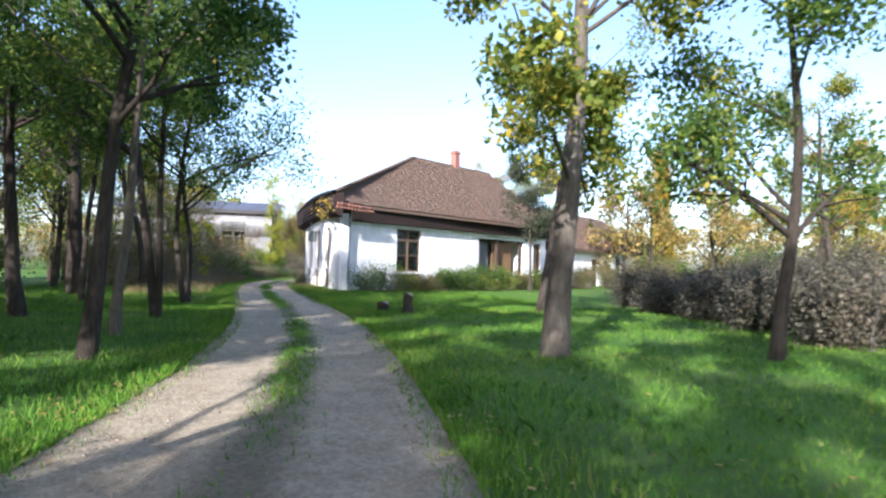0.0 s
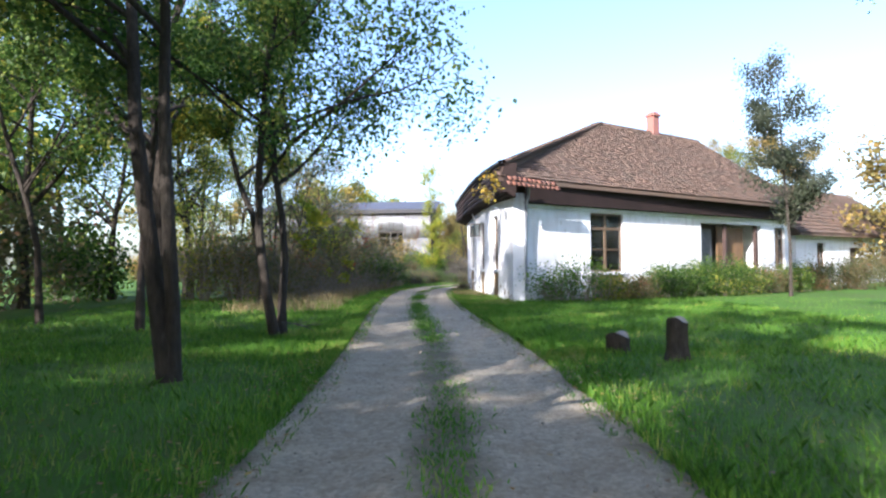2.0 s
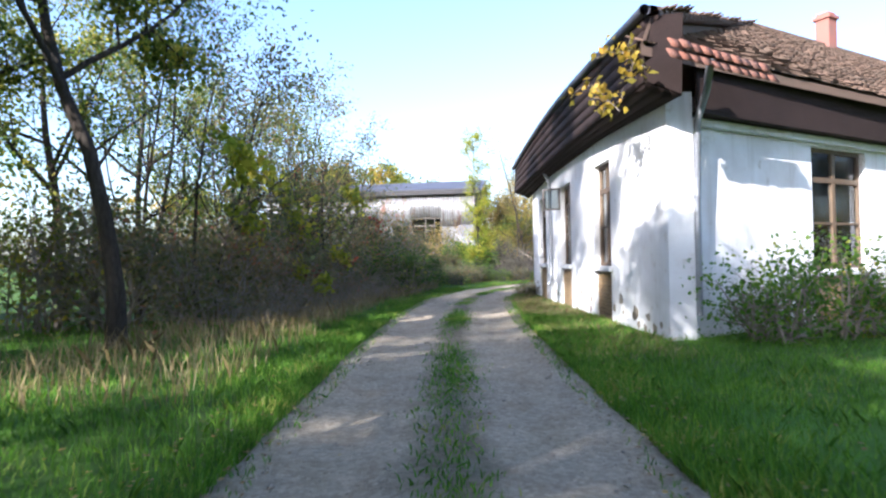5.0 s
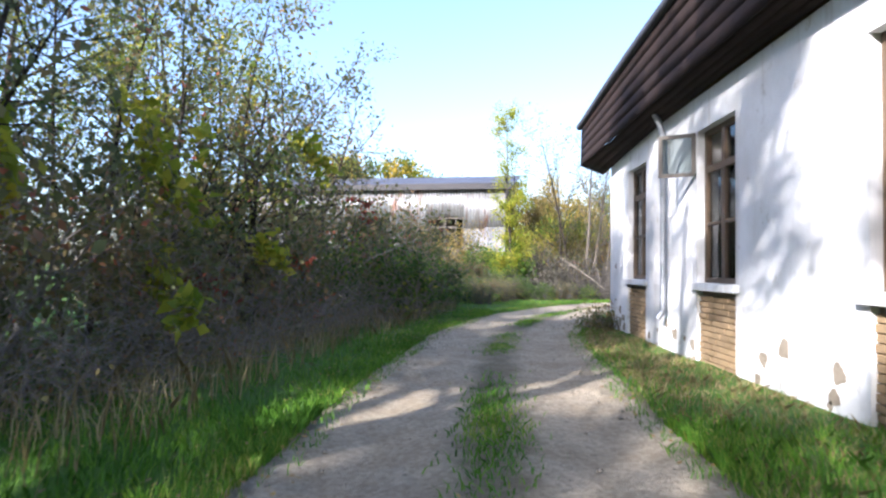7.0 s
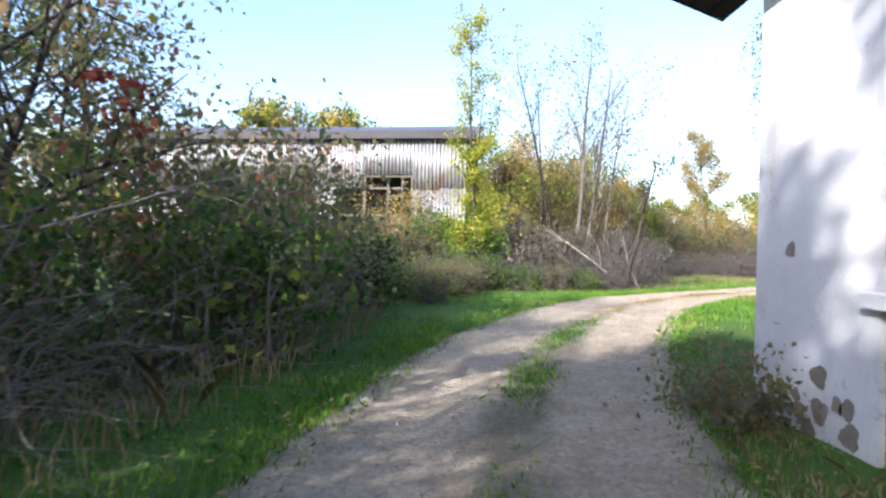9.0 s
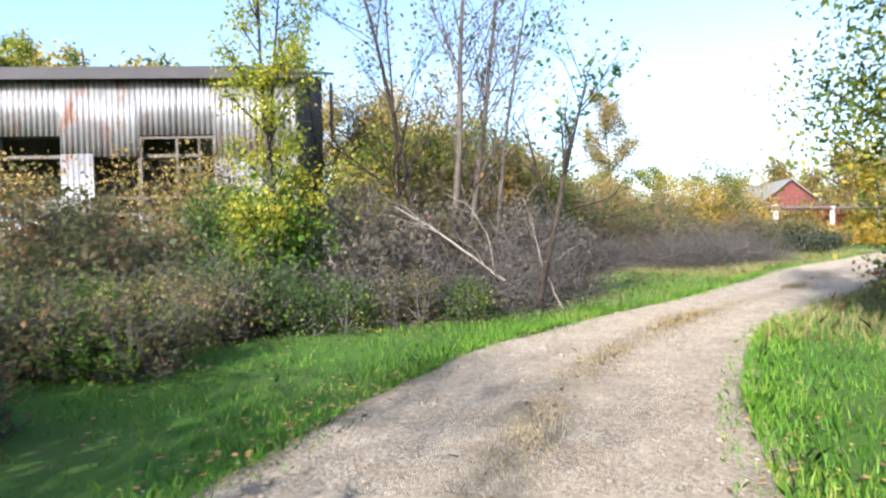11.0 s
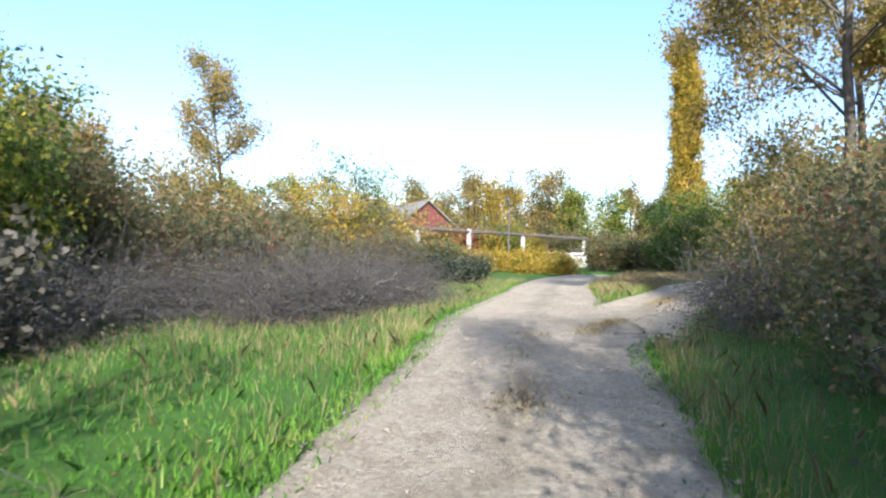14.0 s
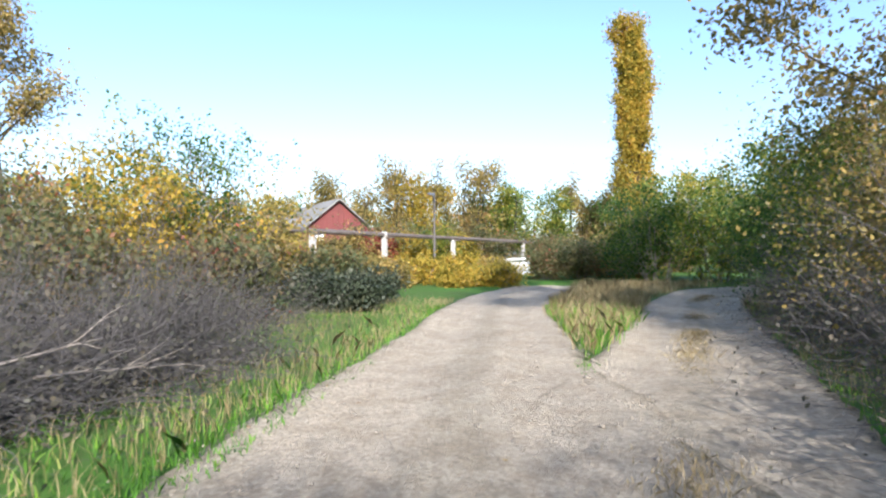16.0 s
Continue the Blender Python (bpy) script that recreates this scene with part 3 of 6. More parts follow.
def brick_panel(parent, m, w, h):
    """A recessed panel of bricks laid in courses, each brick a piece of its own."""
    global BRICK
    p = part("brick_panel", one_box(0, w, -0.30, -0.075, -0.1, h), M_MORTAR, parent, "bare yellow-brown brickwork under a window")
    p.matrix_world = m
    if BRICK is None:
        b = one_box(-0.118, 0.118, -0.03, 0.03, -0.032, 0.032, bevel=0.006)
        BRICK = bpy.data.meshes.new("brick")
        b.to_mesh(BRICK)
        b.free()
        BRICK.materials.append(M_BRICK)
    rng = random.Random(int(w * 1000))
    z, row = 0.035, 0
    while z < h - 0.03:
        x = 0.12 if row % 2 == 0 else 0.245
        while x < w - 0.12:
            o = new("brick", BRICK)
            o.parent = p
            o.matrix_local = pose(x, -0.068 + rng.uniform(-0.006, 0.006), z, 0, 0, rng.uniform(-1.2, 1.2))
            x += 0.25
        gaps = [(x - 0.125, w)] + ([(0.0, 0.122)] if row % 2 else [])
        for g0, g1 in gaps:
            if g1 - g0 > 0.06:
                o = new("brick", BRICK)
                o.parent = p
                o.matrix_local = pose((g0 + g1) / 2, -0.068 + rng.uniform(-0.006, 0.006), z) @ Matrix.Diagonal(((g1 - g0 - 0.014) / 0.236, 1, 1, 1))
        z, row = z + 0.076, row + 1
    return p


def tile_slope(parent, eave0, eave1, top0, top1, name, material, skip=None, pitch=(0.21, 0.27), seed=1):
    """Courses of clay tiles on a slope between an eave and a ridge (the ridge may be a point)."""
    rng = np.random.default_rng(seed)
    e0, e1, t0, t1 = (np.array(p) for p in (eave0, eave1, top0, top1))
    n = np.cross(e1 - e0, t0 - e0)
    n /= np.linalg.norm(n)
    if n[2] < 0:
        n = -n
    rise = np.linalg.norm((t0 + t1) / 2 - (e0 + e1) / 2)
    rows_n = int(rise / pitch[1])
    vs = []
    for r in range(rows_n):
        f = r / rows_n
        a, b = e0 + (t0 - e0) * f, e1 + (t1 - e1) * f
        run = np.linalg.norm(b - a)
        if run < 0.3:
            break
        d = (b - a) / run
        up = np.cross(n, d)
        if up[2] < 0:
            up = -up
        for k in range(int(run / pitch[0])):
            c = a + d * (k * pitch[0] + pitch[0] / 2 + (pitch[0] / 2 if r % 2 else 0) * 0.6) + rng.normal(0, 0.006, 3)
            if np.linalg.norm(c - a) > run - 0.05:
                continue
            hw, ln, th = pitch[0] * 0.48, pitch[1] * 1.25, 0.022
            lift = 0.052 + rng.uniform(-0.006, 0.014)
            q = [c - d * hw, c + d * hw, c + d * hw + up * ln, c - d * hw + up * ln]
            lo = [q[0] + n * lift, q[1] + n * lift, q[2] + n * 0.004, q[3] + n * 0.004]
            vs.append(lo + [p + n * th for p in lo])
    V = np.array(vs)
    return V


TILE_F = np.array([(4, 5, 6, 7), (0, 1, 5, 4), (1, 2, 6, 5), (3, 0, 4, 7), (2, 3, 7, 6)])


def joined_tiles(name, V, material, parent, label=""):
    n = len(V)
    f = (np.arange(n)[:, None, None] * 8 + TILE_F[None]).reshape(-1, 4)
    ob = raw(name, V.reshape(-1, 3), f, material, parent, label)
    ob["kind"] = "stuff"
    return ob


def make_house():
    house = empty("house", pose(*HA), label="abandoned white plastered house with a mossy clay tile roof", category="house")
    kids = []

    def add(ob):
        kids.append(ob)
        return ob
    left_holes = [(2.84, 3.97, -0.1, 0.97), (2.84, 3.97, 1.07, 3.09), (6.25, 7.39, -0.1, 0.97), (6.25, 7.39, 1.07, 3.09), (9.62, 10.73, -0.1, 0.97), (9.62, 10.73, 1.07, 3.09)]
    X, Y, Z = Vector((1, 0, 0)), Vector((0, 1, 0)), Vector((0, 0, 1))
    add(part("wall", wall_mesh(HA, Y, X, 12.05, WALL_H, 0.38, left_holes, -0.2), M_PLASTER, None, "white wall with flaking plaster"))
    front_holes = [(3.60, 5.35, -0.1, 0.86), (3.60, 5.35, 0.96, 3.08), (10.2, 14.8, -0.1, 2.95), (16.0, 16.9, 0.96, 2.9)]
    add(part("wall", wall_mesh(HA + HU * 0.44 + HN * 0.003, HU, HN, 17.0, WALL_H - 0.002, 0.38, [(a - 0.44, b - 0.44, c, d) for a, b, c, d in front_holes], -0.2), M_PLASTER, None, "sunlit white front wall"))
    end = HA + HU * 17.44
    add(part("wall", wall_mesh(HB + Vector((0.01, -0.01, 0)), HU, -HN, 17.4, WALL_H - 0.004, 0.36, [], -0.2), M_PLASTER))
    add(part("wall", wall_mesh(end + Vector((-0.01, 0.40, 0)), Y, -HU, 11.2, WALL_H - 0.006, 0.34, [], -0.2), M_PLASTER))
    # room wall in the darkened plaster, its gloom painted in
    add(part("inner_wall", wall_mesh(HA + Vector((4.2, 3.2, 0)), Y, X, 7.6, 3.3, 0.15, [], 0.0), M_INNER_SHADE))
    # windows of the side wall; x runs towards the road's near end
    for u in (3.97, 7.39, 10.73):
        m = frame_on(HA, -Y, -X, -u, 1.07)
        add(make_window(None, m, 1.13 if u < 10 else 1.11, 2.02, bare_top=(u == 7.39)))
        add(brick_panel(None, frame_on(HA, -Y, -X, -u, 0.0), 1.13 if u < 10 else 1.11, 0.955))
    # open top light by the middle window
    sash = part("open_sash", wall_mesh(Vector((0, -0.02, 0)), Vector((1, 0, 0)), Vector((0, 1, 0)), 0.48, 0.58, 0.04, [(0.05, 0.43, 0.05, 0.53)]), M_WOOD_G, None, "grey wooden top light standing open")
    sash.matrix_world = pose(5.27, 33.16, 2.50, 0, 0, 150)
    part("pane", one_box(0.05, 0.43, -0.003, 0.003, 0.05, 0.53), M_GLASS, sash).visible_shadow = False
    add(sash)
    # front window
    add(make_window(None, frame_on(HA + HN * 0.003, HU, -HN, 3.60, 0.96), 1.75, 2.12))
    add(brick_panel(None, frame_on(HA + HN * 0.003, HU, -HN, 3.60, 0.0), 1.75, 0.85))
    add(make_window(None, frame_on(HA + HN * 0.003, HU, -HN, 16.0, 0.96), 0.9, 1.94))
    # porch: recess with a grey door and an ochre board wall
    p0 = HA + HN * 1.5
    # back of the recess, shade put into its colour
    add(part("porch_wall", wall_mesh(p0 + HU * 9.9, HU, HN, 5.3, 3.2, 0.12, [], 0.0), M_INNER_SHADE))
    for u in (10.05, 14.82):
        add(part("porch_wall", wall_mesh(HA + HU * u + HN * 0.39, HN, HU, 1.1, 3.2, 0.12, [], 0.0), M_PLASTER))
    door = part("door", one_box(10.45, 11.9, 0.62, 0.68, 0.05, 2.75), M_GREYDOOR, None, "faded grey-blue plank door")
    door.matrix_world = frame_on(HA, HU, HN, 0, 0)
    for k in range(7):
        part("plank", one_box(10.47 + k * 0.203, 10.66 + k * 0.203, 0.600, 0.6185, 0.08, 2.72, bevel=0.004), M_GREYDOOR, door).matrix_world = door.matrix_world
    add(door)
    board = part("boarding", one_box(12.05, 14.1, 0.46, 0.50, 0.1, 2.85), M_WOOD_Y, None, "ochre board wall of the porch")
    board.matrix_world = door.matrix_world
    for k in range(9):
        part("plank", one_box(12.06 + k * 0.226, 12.275 + k * 0.226, 0.435, 0.458, 0.12, 2.83, bevel=0.004), M_WOOD_Y, board).matrix_world = door.matrix_world
    add(board)
    for u in (11.98, 14.4):
        pl = part("porch_post", one_box(u, u + 0.14, 0.02, 0.16, 0, 2.95, bevel=0.01), M_WOOD_D, None)
        pl.matrix_world = door.matrix_world
        add(pl)
    # roof
    ez, rz = 3.86, 8.05
    E0 = Vector((4.70, 25.02, ez + 0.12))
    E3 = Vector((4.88, 38.45, 4.46))
    S0 = Vector((4.88, 25.12, 4.40))
    E1 = HA + HU * 18.0 - HN * 0.72 + Vector((0, 0, ez))
    E2 = HB + HU * 18.0 + HN * 0.6 + Vector((0, 0, ez))
    R0 = HA + HU * 9.95 + HN * 5.2 + Vector((0, 0, rz))
    R1 = HA + HU * 18.0 + HN * 5.2 + Vector((0, 0, rz))
    bm = bmesh.new()
    top = [bm.verts.new(p) for p in (E0, E1, E2, E3, R0, R1, S0)]
    low = [bm.verts.new(p - Vector((0, 0, 0.13))) for p in (E0, E1, E2, E3, R0, R1, S0)]
    for f in ((0, 1, 5, 4), (2, 3, 4, 5), (3, 6, 4), (6, 0, 4), (1, 2, 5)):
        bm.faces.new([top[i] for i in f])
        bm.faces.new([low[i] for i in reversed(f)])
    edge = (0, 1, 2, 3, 6)
    for n, i in enumerate(edge):
        j = edge[(n + 1) % 5]
        bm.faces.new([low[i], low[j], top[j], top[i]])
    bmesh.ops.recalc_face_normals(bm, faces=bm.faces[:])
    roof = add(part("roof", bm, M_TILE, None, "sagging hipped roof of old brown clay tiles"))
    front = tile_slope(roof, E0, E1, R0, R1, "t", M_TILE, seed=2)
    hip = tile_slope(roof, E3, S0, R0, R0, "t", M_TILE, seed=3)
    back = tile_slope(roof, E2, E3, R1, R0, "t", M_TILE, seed=4)
    everything = np.concatenate([front, hip])
    near = np.argsort(np.hypot(everything[:, 0, 0] - E0.x, everything[:, 0, 1] - E0.y))
    joined_tiles("roof_tiles", np.concatenate([everything[near[300:]], back]), M_TILE, roof)
    # ridge and hip caps
    for a, b in ((R0, R1), (S0, R0), (E3, R0)):
        nseg = int((b - a).length / 0.36)
        for k in range(nseg):
            p, q = a.lerp(b, k / nseg), a.lerp(b, (k + 1.08) / nseg)
            v, f = tubes([([p + Vector((0, 0, 0.02)), q + Vector((0, 0, 0.03))], [0.115, 0.10])], 8)
            raw("ridge_tile", v, f, M_TILE, roof)
    # soffit, fascia, gutter
    # the side eaves: boards rise steeply from the wall's head to the tile edge, bowed along their length
    def eave_profile(y, f):
        bow = math.sin(math.pi * min(1, max(0, (y - 25.1) / 13.3)))
        knots = ((5.262, 3.34 + 0.25 * bow), (4.78 + 0.16 * bow, 3.52 + 0.17 * bow), (4.80, 4.38 + 0.27 * bow))
        g = f * 1.5
        (x0, z0), (x1, z1) = (knots[0], knots[1]) if g < 0.5 else (knots[1], knots[2])
        g = g * 2 if g < 0.5 else g - 0.5
        return x0 + (x1 - x0) * g, z0 + (z1 - z0) * g

    # boards painted near black, as if the roof edge shaded them
    for k in range(8):
        f0, f1 = (k * 0.11, k * 0.11 + 0.105) if k < 3 else (0.335 + (k - 3) * 0.133, 0.335 + (k - 3) * 0.133 + 0.128)
        v = []
        for i in range(25):
            y = 25.12 + i * (38.42 - 25.12) / 24
            (x0, z0), (x1, z1) = eave_profile(y, f0), eave_profile(y, f1)
            d = Vector((x1 - x0, 0, z1 - z0)).normalized()
            n = Vector((-d.z, 0, d.x)) if k >= 3 else Vector((d.z, 0, -d.x))
            n = n * (0.02 + 0.003 * (k % 2))
            v += [(x0, y, z0), (x1, y, z1), (x1 + n.x, y, z1 + n.z), (x0 + n.x, y, z0 + n.z)]
        f = [(i * 4 + c, i * 4 + (c + 1) % 4, i * 4 + 4 + (c + 1) % 4, i * 4 + 4 + c) for i in range(24) for c in range(4)] + [(3, 2, 1, 0), (96, 97, 98, 99)]
        add(raw("soffit_board", v, f, M_EAVE_SHADE, None, "brown eaves board, colour darkened for shade"))
    for y in (25.14, 38.40):
        b = bmesh.new()
        ring = [eave_profile(y, q) for q in (0, 0.333, 1.0)]
        ring += [(5.3, ring[2][1] + 0.05)]
        fr, bk = [b.verts.new((x, y - 0.02, z)) for x, z in ring], [b.verts.new((x, y + 0.02, z)) for x, z in ring]
        b.faces.new(fr), b.faces.new(bk[::-1])
        for q in range(4):
            b.faces.new((fr[q], bk[q], bk[(q + 1) % 4], fr[(q + 1) % 4]))
        bmesh.ops.recalc_face_normals(b, faces=b.faces[:])
        add(part("gable_board", b, M_EAVE_SHADE, None, "board closing the eaves' end, colour darkened for shade"))
    # soffit lowered to the ledge, closing the painted shadow band from below
    fs = part("soffit", one_box(0.35, 17.4, 0.02, 0.255, 3.25, 3.28), M_EAVE_SHADE, None, "boarded soffit of the front, darkened for shade")
    fs.matrix_world = frame_on(HA, HU, -HN, 0, 0)
    add(fs)
    # board carried down to the ledge, standing for the eaves' shadow on the wall
    ff = part("fascia", one_box(0.3, 18.0, 0.26, 0.30, 3.24, 3.93, bevel=0.01), M_EAVE_SHADE, None, "eaves board under the tiles, deepened and darkened as eaves shadow")
    ff.matrix_world = fs.matrix_world
    add(ff)
    bt = part("ledge", one_box(0.5, 17.4, 0.005, 0.10, 3.12, 3.24, bevel=0.02), M_PLASTER, None, "white moulded ledge under the eaves")
    bt.matrix_world = fs.matrix_world
    add(bt)
    ys = np.linspace(25.0, 38.55, 24)
    v, f = tubes([([(4.76, y, eave_profile(y, 1.0)[1] + 0.05) for y in ys], [0.075] * 24)], 10)
    add(raw("gutter", v, f, M_SLATE, None, "dark blue-grey sheet gutter", smooth=True))
    v, f = tubes([([(5.06, 34.25, 3.62), (5.13, 34.25, 3.5), (5.19, 34.25, 3.3), (5.2, 34.25, 2.0), (5.2, 34.25, 0.62), (5.12, 34.25, 0.5)], [0.045] * 6)], 10)
    add(raw("downpipe", v, f, M_TIN, None, "zinc downpipe on the side wall", smooth=True))
    v, f = tubes([([(5.70, 25.22, 3.84), (5.74, 25.45, 3.5), (5.72, 25.72, 3.15), (5.70, 25.76, 2.0), (5.70, 25.76, 0.4)], [0.05] * 5)], 10)
    add(raw("downpipe", v, f, M_TIN, None, "zinc downpipe at the corner", smooth=True))
    # broken red edge of the eaves at the corner
    red = tile_slope(None, HA - HN * 0.80 + HU * (-0.90) + Vector((0, 0, 3.66)), HA - HN * 0.80 + HU * 1.3 + Vector((0, 0, 3.62)),
                     HA - HN * 0.74 + HU * (-0.90) + Vector((0, 0, 3.98)), HA - HN * 0.74 + HU * 1.3 + Vector((0, 0, 3.88)), "t", M_TILE_RED, pitch=(0.2, 0.11), seed=7)
    rt = joined_tiles("eave_tiles", red, M_TILE_RED, None)
    rt["label"] = "brighter red tiles along the eave corner"
    add(rt)
    # chimney
    c0 = HA + HU * 14.1 + HN * 5.2
    bm = bmesh.new()
    box(bm, -0.24, 0.24, -0.22, 0.22, 7.4, 8.95, bevel=0.012)
    box(bm, -0.30, 0.30, -0.28, 0.28, 8.955, 9.07, bevel=0.012)
    box(bm, -0.22, 0.22, -0.20, 0.20, 9.075, 9.18, bevel=0.012)
    ch = add(part("chimney", bm, M_BRICK_RED, None, "red brick chimney stack"))
    ch.matrix_world = frame_on(c0, HU, -HN, 0, 0)
    # patches where the plaster has come off
    rng = random.Random(5)
    for u, z, r in [(rng.uniform(0.3, 11.9), rng.uniform(0.03, 0.32), rng.uniform(0.04, 0.11)) for _ in range(34)] + [(q[0], q[1], q[2] * 0.5) for q in ((8.2, 0.28, 0.22), (8.6, 0.42, 0.17), (11.25, 0.45, 0.2), (11.0, 0.3, 0.16), (5.2, 0.45, 0.24), (5.6, 0.3, 0.2), (4.35, 0.35, 0.22), (2.3, 0.5, 0.24), (1.5, 0.35, 0.3), (11.6, 1.3, 0.13))]:
        if any(lo - r < u < hi + r for lo, hi in ((2.84, 3.97), (6.25, 7.39), (9.62, 10.73))):
            continue
        b = bmesh.new()
        n, a1, a2 = 30, rng.uniform(0, 6), rng.uniform(0, 6)
        rr = [r * (0.78 + 0.22 * math.sin(k / n * 6.283 + a1) + 0.13 * math.sin(3 * k / n * 6.283 + a2) + rng.uniform(-0.07, 0.07)) for k in range(n)]
        ring = [b.verts.new((0.006, u + rr[k] * math.cos(k / n * 6.283), z + rr[k] * math.sin(k / n * 6.283))) for k in range(n)]
        ring2 = [b.verts.new((-0.002, 2 * 0 + v_.co.y, v_.co.z)) for v_ in ring]
        for k in range(n):
            b.faces.new((ring[k], ring[(k + 1) % n], ring2[(k + 1) % n], ring2[k]))
        b.faces.new(ring2)
        o = part("bare_patch", b, M_MORTAR, None, "bare patch where plaster has fallen off")
        o.matrix_world = Matrix.Translation((HA.x - 0.004, HA.y, 0))
        add(o)
    inv = house.matrix_world.inverted()
    for o in kids:
        o.parent = house
        o.matrix_parent_inverse = inv
    return house, roof, everything[near[:300]]


HOUSE, ROOF, NEAR_TILES = make_house()


def make_far_house():
    """The lower wing beyond the porch house."""
    o = HA + HU * 19.6 + HN * 0.8
    house = empty("house", pose(*o), label="low white outbuilding with sagging tiles behind brambles", category="house")
    kids = []
    holes = [(2.2, 3.1, 0.9, 2.3), (6.0, 7.0, -0.1, 2.1), (10.2, 11.2, 0.9, 2.3)]
    kids.append(part("wall", wall_mesh(o, HU, HN, 14.0, 2.7, 0.3, holes, -0.2), M_PLASTER))
    kids.append(part("wall", wall_mesh(o + HN * 7.0, HU, -HN, 14.0, 2.695, 0.3, [], -0.2), M_PLASTER))
    for u in (0.0, 13.7):
        kids.append(part("wall", wall_mesh(o + HU * u + HN * 0.31, HN, HU, 6.38, 2.69, 0.3, [], -0.2), M_PLASTER))
    for a in (2.2, 10.2):
        kids.append(make_window(None, frame_on(o, HU, -HN, a, 0.9), 0.9 if a < 5 else 1.0, 1.4, sill=False))
    d = part("door", one_box(6.02, 6.98, 0.1, 0.15, 0, 2.08), M_WOOD_D, None, "dark plank door")
    d.matrix_world = frame_on(o, HU, HN, 0, 0)
    kids.append(d)
    up = Vector((0, 0, 1))
    E = [o - HU * 0.5 - HN * 0.5 + up * 2.75, o + HU * 14.5 - HN * 0.5 + up * 2.75, o + HU * 14.5 + HN * 7.5 + up * 2.75, o - HU * 0.5 + HN * 7.5 + up * 2.75]
    R = [o - HU * 0.5 + HN * 3.5 + up * 6.0, o + HU * 14.5 + HN * 3.5 + up * 5.8]
    bm = bmesh.new()
    t = [bm.verts.new(p) for p in (*E, *R)]
    l = [bm.verts.new(p - up * 0.12) for p in (*E, *R)]
    for f in ((0, 1, 5, 4), (2, 3, 4, 5), (3, 0, 4), (1, 2, 5)):
        bm.faces.new([t[i] for i in f])
        bm.faces.new([l[i] for i in reversed(f)])
    for i in range(4):
        bm.faces.new([l[i], l[(i + 1) % 4], t[(i + 1) % 4], t[i]])
    bmesh.ops.recalc_face_normals(bm, faces=bm.faces[:])
    roof = part("roof", bm, M_TILE, None, "sagging brown tile roof")
    kids.append(roof)
    joined_tiles("roof_tiles", tile_slope(None, E[0], E[1], R[0], R[1], "t", M_TILE, pitch=(0.3, 0.34), seed=11), M_TILE, roof)
    inv = house.matrix_world.inverted()
    for k in kids:
        k.parent = house
        k.matrix_parent_inverse = inv


make_far_house()


# ---- the corrugated shed ----
def wave_sheet(u0, u1, z0, z1, pitch=0.17, amp=0.022, y=0.0, lap=0.0):
    """A corrugated sheet standing in the plane y, waves running upright."""
    n = max(4, int((u1 - u0) / pitch * 8))
    us = np.linspace(u0, u1, n + 1)
    ys = y + amp * np.sin(us / pitch * 2 * math.pi)
    v = np.concatenate([np.stack([us, ys - k * 0.003 - lap * (1 - j), np.full(n + 1, z)], 1) for k in (0, 1) for j, z in ((0, z0), (1, z1))])
    m = n + 1
    f = [(i, i + 1, m + i + 1, m + i) for i in range(n)] + [(2 * m + i + 1, 2 * m + i, 3 * m + i, 3 * m + i + 1) for i in range(n)]
    f += [(0, m, 3 * m, 2 * m), (n, 2 * m + n, 3 * m + n, m + n)] + [(i, 2 * m + i, 2 * m + i + 1, i + 1) for i in range(n)] + [(m + i, m + i + 1, 3 * m + i + 1, 3 * m + i) for i in range(n)]
    return v, f


